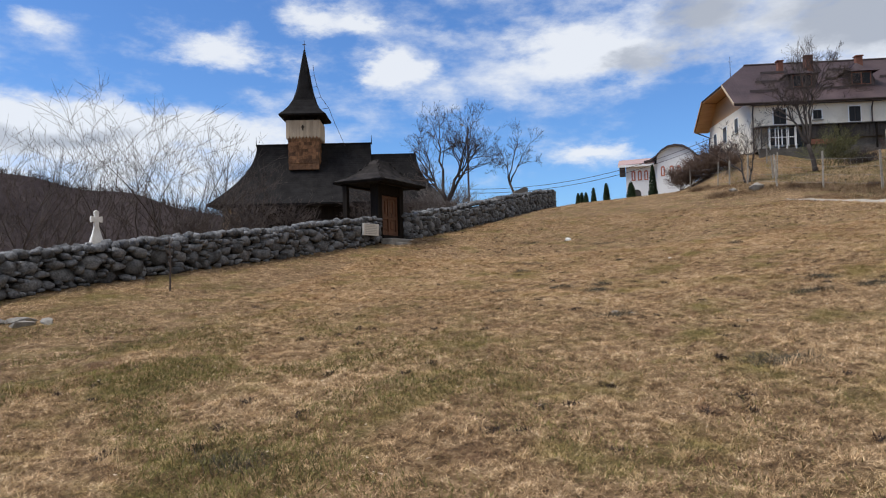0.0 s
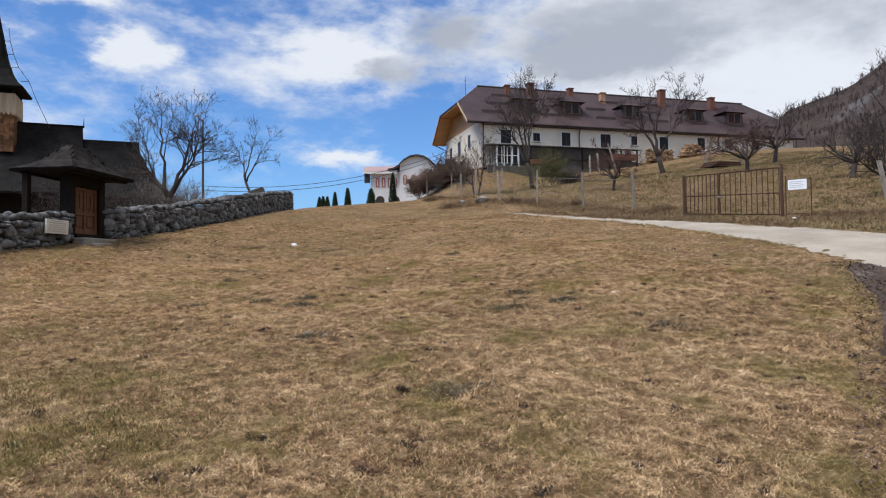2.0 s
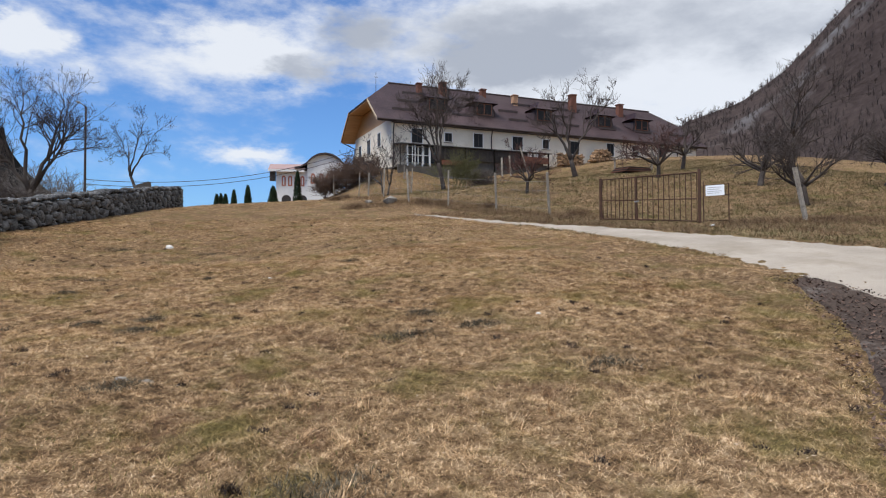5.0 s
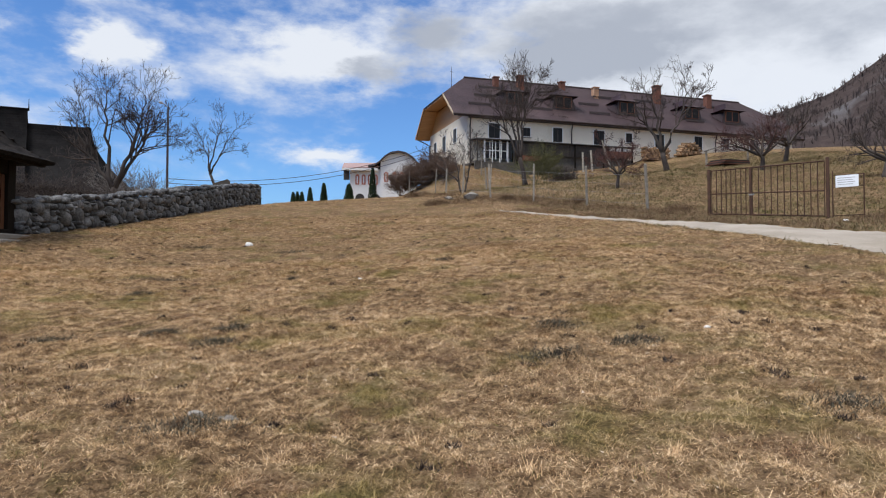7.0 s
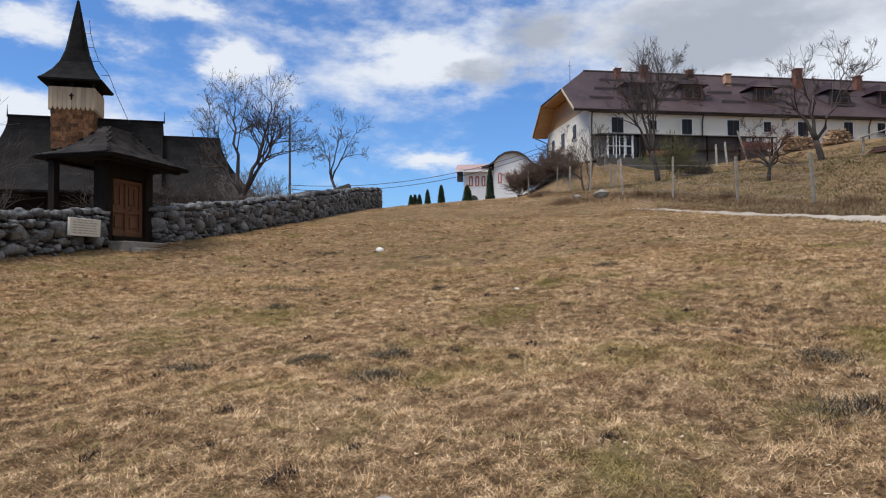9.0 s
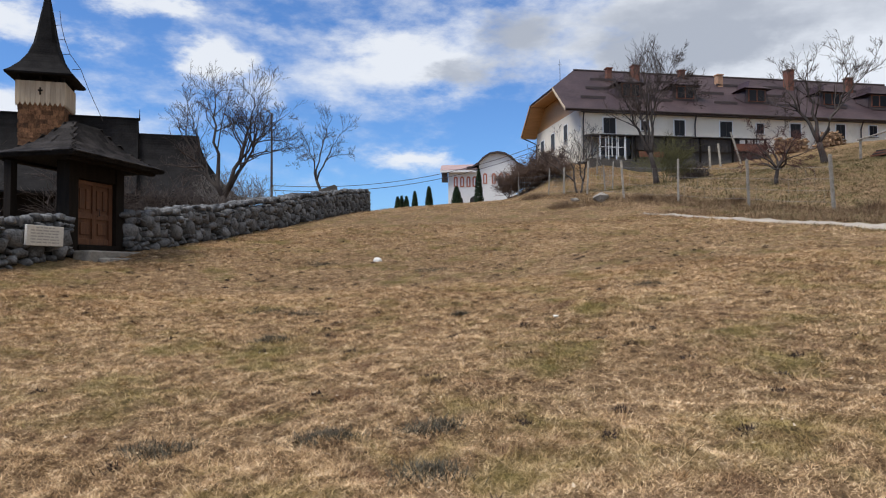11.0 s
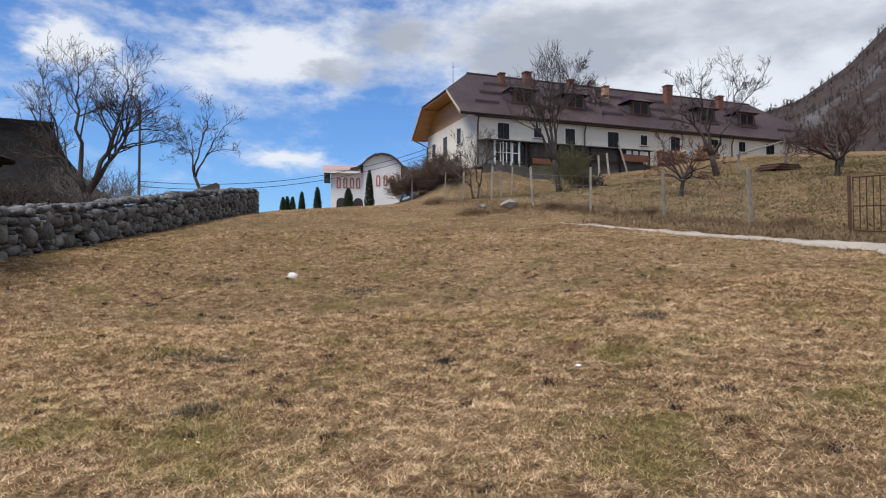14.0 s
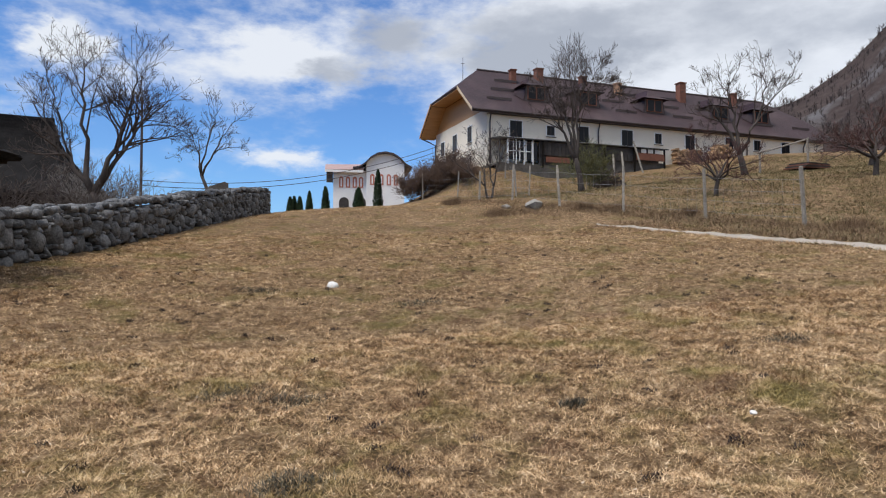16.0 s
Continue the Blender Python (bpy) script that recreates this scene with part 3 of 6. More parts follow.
def wall_core(s0, s1):
    sh = Shape()
    k = max(2, int((s1 - s0) / 0.8))
    rings = []
    for i in range(k + 1):
        s = s0 + (s1 - s0) * i / k
        f, b = wall_point(s, -0.24), wall_point(s, -0.62)
        g = gz(f.x, f.y)
        rings.append([(f.x, f.y, g - 0.4), (f.x, f.y, g + 0.80 * wall_tall(s)), (b.x, b.y, g + 0.80 * wall_tall(s)), (b.x, b.y, g - 0.4)])
    return sh.loft(rings)


stone_wall = thing("wall_stone", pose(0, 0, 0), "grey dry-stone boundary wall of irregular rounded limestone", "stone wall", kind="structure")
# added backing slab; its dark colour stands in for shade in the open joints
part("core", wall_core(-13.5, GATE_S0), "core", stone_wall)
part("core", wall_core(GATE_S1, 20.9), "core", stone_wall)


def stone_places(seed):
    """Rows of stones on the front face, the far end and the top: (matrix, s)."""
    rng = random.Random(seed)
    out = []

    def put(s, outw, z, L, H, D, tip=10, roll=8):
        p = wall_point(s, outw)
        m = Matrix.Translation((p.x, p.y, z)) @ Euler((radians(rng.uniform(-tip, tip)), radians(rng.uniform(-roll, roll)), radians(WALL_RZ + rng.uniform(-8, 8)))).to_matrix().to_4x4() @ Matrix.Diagonal((L, D, H, 1))
        out.append((m, s))
    for a, b in ((-13.5, GATE_S0), (GATE_S1, 20.9)):
        laid = []       # (s, height, half length, half height): large stones first, then ever smaller ones into the gaps
        for tries, l0, l1, h0, h1, snug in ((4, 0.38, 0.54, 0.29, 0.40, 0.92), (16, 0.27, 0.38, 0.21, 0.30, 0.90), (45, 0.17, 0.27, 0.14, 0.21, 0.86), (80, 0.09, 0.16, 0.08, 0.13, 0.80)):
            for _ in range(int(tries * (b - a))):
                L, h = rng.uniform(l0, l1) / 2, rng.uniform(h0, h1) / 2
                s, z = rng.uniform(a + L * 0.6, b - L * 0.6), rng.betavariate(1, 1.25 if l0 > 0.4 else 0.95) * (0.92 - 2 * h) + h - 0.06
                if all(abs(s - q[0]) > 0.7 or ((s - q[0]) / (L + q[2])) ** 2 + ((z - q[1]) / (h + q[3])) ** 2 > snug ** 2 for q in laid):
                    laid.append((s, z, L, h))
        for s, z, L, h in laid:
            p = wall_point(s)
            put(s, rng.uniform(-0.17, -0.12), gz(p.x, p.y) + z * wall_tall(s), 2.12 * L, 2.16 * h * wall_tall(s), rng.uniform(0.28, 0.36), 7, 12)
        s = a
        while s < b:      # loose top course, three deep
            for outw in (-0.16, -0.38, -0.58):
                L = rng.uniform(0.13, 0.30)
                p = wall_point(s)
                put(s, outw + rng.uniform(-0.05, 0.05), gz(p.x, p.y) + rng.uniform(0.88, 0.97) * wall_tall(s), L, rng.uniform(0.11, 0.19), rng.uniform(0.18, 0.28), 16)
            s += 0.21
    z = 0.0
    for row in range(6):       # far end of the wall
        for k in range(3):
            p = wall_point(20.9)
            put(20.95, -0.14 - 0.2 * k, gz(p.x, p.y) + z + 0.07, 0.26, rng.uniform(0.18, 0.26), 0.26)
        z += 0.17
    return out


def build_stones():
    shared = stone_meshes(20, 5, M["stone"])
    places = stone_places(8)
    rng = random.Random(2)
    near = [p for p in places if -2.6 < p[1] < 9.0]
    rng.shuffle(near)
    single_out, rest = near[:300], near[300:] + [p for p in places if not -2.6 < p[1] < 9.0]
    V, F = [], []
    src = []
    for me in shared:
        co = np.empty(len(me.vertices) * 3)
        me.vertices.foreach_get("co", co)
        src.append((co.reshape(-1, 3), [tuple(p.vertices) for p in me.polygons]))
    o = 0
    for m, _ in rest:
        co, fs = rng.choice(src)
        A = np.array(m)
        V.append(co @ A[:3, :3].T + A[:3, 3])
        F += [tuple(i + o for i in f) for f in fs]
        o += len(co)
    ob = new("stones", to_mesh("stones", np.concatenate(V).tolist(), F, M["stone_joined"], True))
    ob.parent = stone_wall
    ob["kind"] = "stuff"
    for m, _ in single_out:
        st = new("stone", rng.choice(shared))
        st.parent = stone_wall
        st.matrix_world = m


# ---- gate in the stone wall ----
def make_gate():
    base = wall_point(2.12, -0.36)
    z0 = 2.80
    g = thing("wooden_gate", pose(base.x, base.y, z0, 0, 0, WALL_RZ), "black-stained wooden churchyard gate with a flared shingled roof", "gate")
    # local x along the wall, -y towards the field
    for x in (-0.72, 0.72):
        part("post", Shape().box(x - 0.13, x + 0.13, -0.16, 0.14, -0.4, 1.95, b=0.015), "black_wood", g)
    part("post", Shape().box(-1.33, -1.17, 0.78, 0.94, -0.5, 1.82, b=0.015), "black_wood", g)
    part("post", Shape().box(1.17, 1.33, 0.78, 0.94, -0.5, 1.82, b=0.015), "black_wood", g)
    part("lintel", Shape().box(-0.60, 0.60, -0.14, 0.12, 1.52, 1.95, b=0.015), "black_wood", g)
    part("threshold", Shape().box(-0.60, 0.60, -0.2, 0.12, -0.3, 0.14, b=0.015), "black_wood", g)
    for y in (-0.5, 0.95):
        part("eave_beam", Shape().box(-1.3, 1.4, y - 0.07, y + 0.07, 1.80, 1.93, b=0.01), "black_wood", g)
    for x in (-1.15, -0.72, 0.72, 1.15):
        part("bracket", Shape().box(x - 0.06, x + 0.06, -0.62, 1.1, 1.93, 2.03, b=0.01), "black_wood", g)
    d = part("door", Shape().box(-0.58, 0.58, -0.02, 0.04, 0.15, 1.51, b=0.008), "door_wood", g, "red-brown panelled wooden door leaf, closed")
    for x0, x1 in ((-0.58, -0.47), (-0.05, 0.05), (0.47, 0.58)):
        part("stile", Shape().box(x0, x1, -0.065, -0.022, 0.15, 1.51, b=0.006), "door_wood", d)
    for z0_, z1_ in ((0.15, 0.28), (0.70, 0.82), (1.42, 1.51)):
        for x0, x1 in ((-0.468, -0.052), (0.052, 0.468)):
            part("rail", Shape().box(x0, x1, -0.06, -0.022, z0_, z1_, b=0.006), "door_wood", d)
    for xc in (-0.26, 0.26):
        part("panel", Shape().box(xc - 0.12, xc + 0.12, -0.05, -0.022, 0.36, 0.62, b=0.012), "door_wood", d)
        for off in (-0.1, 0.1):
            part("panel", Shape().box(xc + off - 0.06, xc + off + 0.06, -0.05, -0.022, 0.90, 1.34, b=0.01), "door_wood", d)
    part("door_handle", Shape().tube([(0.10, -0.07, 0.78), (0.10, -0.12, 0.78), (0.10, -0.12, 0.92), (0.10, -0.07, 0.92)], 0.012, 6), "dark_metal", d, "dark iron handle")
    # roof: a concave hipped shell
    prof = [(1.00, 0.0), (0.72, 0.12), (0.48, 0.30), (0.30, 0.48), (0.15, 0.66), (0.05, 0.80)]
    xc, yc, xl, yl, zr = 0.03, 0.25, 1.50, 1.0, 1.92

    def ring(k, h, lift=0.0):
        a, b = 0.32 + (xl - 0.32) * k, 0.03 + (yl - 0.03) * k
        return [(xc - a, yc - b, zr + h + lift), (xc + a, yc - b, zr + h + lift), (xc + a, yc + b, zr + h + lift), (xc - a, yc + b, zr + h + lift)]
    roof = part("roof", Shape().loft([ring(0.97, -0.06)] + [ring(k, h) for k, h in prof]), "shingle", g, "dark weathered flared shingle roof")
    part("ridge_board", Shape().box(xc - 0.40, xc + 0.40, yc - 0.08, yc + 0.08, zr + 0.79, zr + 0.85, b=0.012), "shingle", g)
    # shingles on the slopes
    rng = random.Random(6)
    me = to_mesh("shingle", *(lambda s: (s.v, s.f))(Shape().box(-0.5, 0.5, -0.5, 0.5, -0.5, 0.5)), M["shingle_piece"])
    for side in range(4):
        for i in range(len(prof) - 1):
            (k0, h0), (k1, h1) = prof[i], prof[i + 1]
            r0, r1 = ring(k0, h0), ring(k1, h1)
            a0, b0, a1, b1 = (Vector(r0[side]), Vector(r0[(side + 1) % 4]), Vector(r1[side]), Vector(r1[(side + 1) % 4]))
            rows = 2 if i < 2 else 1
            for rr in range(rows):
                u0, u1 = rr / rows, (rr + 1) / rows
                p0, q0, p1, q1 = a0.lerp(a1, u0), b0.lerp(b1, u0), a0.lerp(a1, u1), b0.lerp(b1, u1)
                count = max(1, int((q0 - p0).length / (0.22 if side in (0, 1) else 0.4)))
                xa = (q0 - p0).normalized()
                ya = ((p1 + q1) / 2 - (p0 + q0) / 2)
                ln = ya.length
                ya.normalize()
                na = xa.cross(ya)
                ya = na.cross(xa)
                for c in range(count):
                    t = (c + 0.5) / count
                    lo, hi = p0.lerp(q0, t), p1.lerp(q1, t)
                    w = (q0 - p0).length / count * 0.93
                    mid = lo.lerp(hi, 0.5) + na * 0.022
                    tilt = Matrix.Rotation(rng.uniform(-0.05, 0.05), 3, na)
                    rot = Matrix((xa, ya, na)).transposed()
                    m = Matrix.Translation(mid) @ (tilt @ rot).to_4x4() @ Matrix.Diagonal((w, ln * 1.12 + rng.uniform(0, 0.03), 0.022, 1))
                    s = new("shingle", me)
                    s.parent = roof
                    s.matrix_local = m
    # step stones
    step = thing("threshold_step", pose(base.x + WALL_OUT.x * 0.42, base.y + WALL_OUT.y * 0.42, z0 - 0.02, 0, 0, WALL_RZ), "low grey flagstone step before the gate", "step")
    part("slab", Shape().box(-0.80, 0.85, -0.22, 0.2, -0.4, 0.03, b=0.03), "pale_rock", step)
    part("lower_slab", Shape().box(-0.6, 1.0, -0.5, -0.222, -0.5, -0.12, b=0.03), "pale_rock", step)
    # marble plaque on the wall
    pm = wall_point(0.30, 0.09)
    pl = thing("plaque", pose(pm.x, pm.y, 2.86, 3, 0, WALL_RZ), "white marble plaque with worn grey lettering on the wall", "plaque")
    part("slab", Shape().box(-0.45, 0.45, -0.02, 0.03, 0.0, 0.38, b=0.006), "marble", pl)
    rng = random.Random(4)
    for i in range(6):
        z = 0.34 - i * 0.055
        w = 0.36 if i else 0.24
        sh = Shape()
        x = -w
        while x < w - 0.05:
            L = rng.uniform(0.05, 0.16)
            sh.box(x, min(x + L, w), -0.0225, -0.0195, z - 0.012, z + 0.012)
            x += L + 0.025
        part("lettering", sh, "letters", pl)


make_gate()


# ---- wooden church ----
def make_church():
    z0 = 4.45      # before the enlargement below
    BIG = 1.12
    AZ = 13.0
    ch = thing("wooden_church", pose(-17.2 * BIG, 40.6 * BIG, 1.65 + (z0 - 1.65) * BIG, 0, 0, AZ) @ Matrix.Diagonal((BIG, BIG, BIG, 1)), "old wooden church with dark shingled roof and slender spire", "church")
    L = lambda z: z - z0
    E, R = L(5.9), L(9.9)
    # log walls
    part("wall", Shape().box(-3.6, 4.6, -2.0, 2.0, -4.5, E + 0.4), "black_wood", ch, "dark log wall")
    part("chancel_wall", Shape().loft([[(4.6, -1.7, z), (6.4, -1.7, z), (7.3, -0.7, z), (7.3, 0.7, z), (6.4, 1.7, z), (4.6, 1.7, z)] for z in (-4.5, E + 0.3)]), "black_wood", ch, "dark log wall")

    def hipped(x0, x1, e0, e1, w, ze, zr, k=12, round_right=False):
        rings = []
        for i in range(k + 1):
            u = i / k
            f = (1 - u) ** 1.85
            a, b, h = x0 - e0 * f, x1 + e1 * f, 0.06 + w * f
            z = ze + (zr - ze) * u
            ch_ = 0.75 * e1 * f if round_right else 0.0
            if round_right:
                rings.append([(a, -h, z), (b - ch_, -h, z), (b, -h * 0.35, z), (b, h * 0.35, z), (b - ch_, h, z), (a, h, z)])
            else:
                rings.append([(a, -h, z), (b, -h, z), (b, h, z), (a, h, z)])
        under = [(x, y, z - 0.1) for x, y, z in rings[0]]
        return Shape().loft([under] + rings)
    part("roof", hipped(-3.1, 4.1, 2.25, 0.35, 3.1, E, R), "shingle", ch, "dark weathered shingle roof", smooth=False)
    part("chancel_roof", hipped(2.0, 6.95, 0.0, 2.3, 2.75, E - 0.1, L(9.22), round_right=True), "shingle", ch, "lower dark shingle roof")
    part("ridge_cap", Shape().box(-3.15, 4.15, -0.1, 0.1, R - 0.02, R + 0.07, b=0.02), "shingle", ch)
    for x, z in ((-3.15, R), (4.15, R), (6.85, L(9.22))):
        part("finial", Shape().tube([(x, 0, z - 0.05), (x, 0, z + 0.25), (x, 0, z + 0.55)], [0.035, 0.02, 0.01], 5), "black_wood", ch)
    # tower
    part("tower_shaft", Shape().loft([[(-h, -h, z), (h, -h, z), (h, h, z), (-h, h, z)] for h, z in ((0.93, L(8.2)), (0.95, L(10.34)))]), "brown_shingle", ch, "tower shaft clad in red-brown shingles")
    rng = random.Random(3)
    pc = to_mesh("shingle", *(lambda s: (s.v, s.f))(Shape().box(-0.5, 0.5, -0.5, 0.5, -0.5, 0.5)), M["brown_shingle"])
    gal = part("gallery", Shape().box(-1.0, 1.0, -1.0, 1.0, L(10.36), L(11.24)), "beige_board", ch, "pale boarded bell gallery")
    for side in range(4):
        rot = Matrix.Rotation(radians(90 * side), 4, "Z")
        for i in range(10):
            x = -0.94 + i * 0.209
            sh = Shape().slab([(x - 0.10, L(10.29)), (x - 0.055, L(10.18)), (x, L(10.10)), (x + 0.055, L(10.18)), (x + 0.10, L(10.29)), (x + 0.10, L(11.26)), (x - 0.10, L(11.26))], -1.045, -1.002, rot)
            part("board", sh, "beige_board", gal)
        part("gallery_post", Shape().box(-1.0, -0.86, -1.0, -0.86, L(11.24), L(11.69), rot), "black_wood", ch)
        part("gallery_post", Shape().box(-0.07, 0.07, -1.0, -0.88, L(11.24), L(11.69), rot), "black_wood", ch)
        if side in (0, 1):
            for r in range(9):
                for i in range(8):
                    s = new("shingle", pc)
                    s.parent = ch.children[[c.name.split(".")[0] for c in ch.children].index("tower_shaft")]
                    s.matrix_local = rot @ pose(-0.82 + i * 0.234 + (0.06 if r % 2 else -0.03), -0.965 + rng.uniform(-0.006, 0.01), L(8.72) + r * 0.215, 5, 0, rng.uniform(-2, 2)) @ Matrix.Diagonal((0.21, 0.03, 0.24, 1))
    cross = part("cross", Shape().box(-0.035, 0.035, -1.085, -1.05, L(10.62), L(10.96)).box(-0.10, 0.10, -1.087, -1.052, L(10.79), L(10.86)), "black_wood", ch, "small dark cross on the gallery")
    part("belfry_core", Shape().box(-0.6, 0.6, -0.6, 0.6, L(11.14), L(11.8)), "black_wood", ch)
    cap = [(1.42, 11.52), (1.45, 11.60), (1.22, 11.82), (0.93, 12.18), (0.67, 12.65), (0.50, 13.3), (0.40, 13.85), (0.28, 14.6), (0.165, 15.3), (0.05, 15.98)]
    rings = []
    for h, z in cap:
        c = h * 0.06 if z < 13 else h * 0.32
        rings.append([(-h + c, -h, L(z)), (h - c, -h, L(z)), (h, -h + c, L(z)), (h, h - c, L(z)), (h - c, h, L(z)), (-h + c, h, L(z)), (-h, h - c, L(z)), (-h, -h + c, L(z))])
    part("spire", Shape().loft(rings), "shingle", ch, "slender flared shingled spire")
    part("spire_cross", Shape().tube([(0, 0, L(15.9)), (0, 0, L(16.6))], [0.03, 0.015], 5).box(-0.12, 0.12, -0.015, 0.015, L(16.32), L(16.36)), "dark_metal", ch)
    wire = [(0.55, -0.1, L(15.0)), (0.62, -0.1, L(14.3)), (0.78, -0.1, L(13.6)), (1.02, -0.1, L(12.9)), (1.5, -0.1, L(12.2)), (1.85, -0.1, L(11.24)), (2.5, -0.1, L(9.74))]
    part("lightning_wire", Shape().tube(wire, 0.014, 4), "dark_metal", ch)
    for x, z, r in ((0.62, 14.3, 0.34), (0.78, 13.6, 0.46), (1.02, 12.9, 0.68), (1.5, 12.2, 1.1)):
        part("wire_bracket", Shape().tube([(r, -0.05, L(z) - 0.02), (x, -0.1, L(z))], 0.016, 4), "dark_metal", ch)
    # porch at the west end
    for y in (-1.9, -0.65, 0.65, 1.9):
        part("porch_post", Shape().box(-4.75, -4.6, y - 0.08, y + 0.08, -4.5, E + 0.25, b=0.01), "beige_board", ch)
    for x in (-4.3, -3.95):
        part("porch_post", Shape().box(x - 0.06, x + 0.06, -1.98, -1.84, -4.5, E + 0.25, b=0.01), "beige_board", ch)
    part("porch_rail", Shape().box(-4.72, -3.62, -1.95, -1.86, 1.02, 1.12), "beige_board", ch)
    for i in range(9):
        x = -4.56 + i * 0.115
        part("baluster", Shape().box(x - 0.048, x + 0.048, -1.93, -1.89, 0.1, 1.02), "beige_board", ch)


make_church()


# ---- long house ----
HX, HY, HZ, HRZ = 12.49, 55.42, 9.4, 7.0


def window(parent, x0, x1, z0, z1, y=0.0, frame="white_paint", m=None, name="window"):
    """A recessed casement with a plastered reveal and two panes, on a wall facing -y."""
    w = part(name, Shape().box(x0 - 0.08, x1 + 0.08, y - 0.03, y + 0.02, z0 - 0.05, z1 + 0.08, m, b=0.01), frame, parent)
    part("sash", Shape().box(x0, x1, y - 0.05, y - 0.032, z0, z1, m), "dark_board", w)
    xm = (x0 + x1) / 2
    for a, b in ((x0, xm), (xm, x1)):
        part("pane", Shape().box(a + 0.035, b - 0.025, y - 0.058, y - 0.052, z0 + 0.05, z1 - 0.05, m), "glass", w)
    part("sill", Shape().box(x0 - 0.12, x1 + 0.12, y - 0.11, y - 0.036, z0 - 0.13, z0 - 0.092, m), "grey_concrete", w)
    return w


def make_house():
    z0 = HZ
    h = thing("long_house", pose(HX, HY, z0, 0, 0, HRZ), "long two-storey cream-plastered house with a dark red metal roof", "house")
    L = lambda z: z - z0
    LEN, DEP = 31.0, 10.0
    EZ, RZ_ = L(14.13), L(18.15)
    k = (RZ_ - EZ) / 5.0
    part("wall", Shape().box(0, LEN, 0, DEP, L(9.2), EZ - 0.17), "plaster", h, "cream-white plastered wall")
    hz = L(15.95)        # foot of the half hips
    ho = (RZ_ - hz) / k
    for x0, x1 in ((0.0, 0.3), (LEN - 0.3, LEN)):
        part("gable", Shape().loft([[(x0, 0.05, EZ - 0.17), (x0, 5 - ho, hz - 0.24), (x0, 5 + ho, hz - 0.24), (x0, DEP - 0.05, EZ - 0.17)], [(x1, 0.05, EZ - 0.17), (x1, 5 - ho, hz - 0.24), (x1, 5 + ho, hz - 0.24), (x1, DEP - 0.05, EZ - 0.17)]]), "soffit", h, "pine-boarded gable")
    part("plinth", Shape().box(-0.12, 14.0, -0.12, DEP, L(7.0), L(10.05)), "grey_concrete", h, "grey rubble plinth")
    # roof shell: eaves, verges, half hips
    ov, vx0, vx1 = 0.38, -1.25, LEN + 1.0
    zf = EZ - ov * k + 0.0
    rx0, rx1 = 1.45, LEN - 1.45
    t = 0.16
    outer = {"a": (vx0, -ov, zf), "b": (vx1, -ov, zf), "c": (vx1, 5 - ho, hz), "d": (rx1, 5, RZ_), "e": (rx0, 5, RZ_), "f": (vx0, 5 - ho, hz)}
    back = {n: (p[0], 10 - p[1], p[2]) for n, p in outer.items()}

    def slope(names, src, flip):
        pts = [Vector(src[n]) for n in names]
        top = pts if not flip else pts[::-1]
        nrm = (top[1] - top[0]).cross(top[-1] - top[0]).normalized() * t
        return Shape().loft([[p - nrm for p in top], top])
    part("roof_front", slope("abcdef", outer, False), "red_roof", h, "dark red metal-tile roof slope")
    part("roof_back", slope("abcdef", back, True), "red_roof", h, "dark red metal-tile roof slope")
    part("half_hip", Shape().sheet([back["f"], outer["f"], outer["e"], (rx0, 5.001, RZ_)], t), "red_roof", h)
    part("half_hip", Shape().sheet([outer["c"], back["c"], (rx1, 5.001, RZ_), outer["d"]], t), "red_roof", h)
    part("ridge", Shape().tube([(rx0, 5, RZ_ + 0.02), (rx1, 5, RZ_ + 0.02)], 0.09, 8), "dark_metal", h)
    # soffits and boxed verge in varnished pine
    def under(p, d=0.19):
        return (p[0], p[1], p[2] - d)
    gs = part("verge_soffit", Shape().sheet([(0.0, -ov + 0.06, zf - 0.2), (vx0 + 0.03, -ov + 0.06, zf - 0.2), (vx0 + 0.03, 5 - ho, hz - 0.24), (0.0, 5 - ho, hz - 0.24)], 0.03), "soffit", h, "varnished pine soffit")
    part("verge_soffit", Shape().sheet([(vx0 + 0.03, DEP + ov - 0.06, zf - 0.2), (0.0, DEP + ov - 0.06, zf - 0.2), (0.0, 5 + ho, hz - 0.24), (vx0 + 0.03, 5 + ho, hz - 0.24)], 0.03), "soffit", h, "varnished pine soffit")
    part("hip_soffit", Shape().sheet([(0.0, 5 - ho, hz - 0.2), (vx0 + 0.03, 5 - ho, hz - 0.2), (vx0 + 0.03, 5 + ho, hz - 0.2), (0.0, 5 + ho, hz - 0.2)], 0.03), "soffit", h, "varnished pine soffit")
    part("verge_board", Shape().sheet([(vx0 - 0.02, -ov, zf - 0.2), (vx0 - 0.02, 5 - ho, hz - 0.2), (vx0 - 0.02, 5 - ho, hz + 0.02), (vx0 - 0.02, -ov, zf + 0.02)], 0.03), "beige_board", h)
    part("verge_board", Shape().sheet([(vx0 - 0.02, 5 + ho, hz - 0.2), (vx0 - 0.02, DEP + ov, zf - 0.2), (vx0 - 0.02, DEP + ov, zf + 0.02), (vx0 - 0.02, 5 + ho, hz + 0.02)], 0.03), "soffit", h)
    part("eave_soffit", Shape().box(0, LEN, -ov + 0.05, 0, zf - 0.22, zf - 0.19), "dark_board", h)
    part("fascia", Shape().box(vx0, vx1, -ov - 0.02, -ov + 0.03, zf - 0.22, zf - 0.02), "dark_metal", h)
    part("gutter", Shape().tube([(vx0, -ov - 0.09, zf - 0.08), (vx1, -ov - 0.09, zf - 0.08)], 0.075, 8), "dark_metal", h, "dark red gutter")
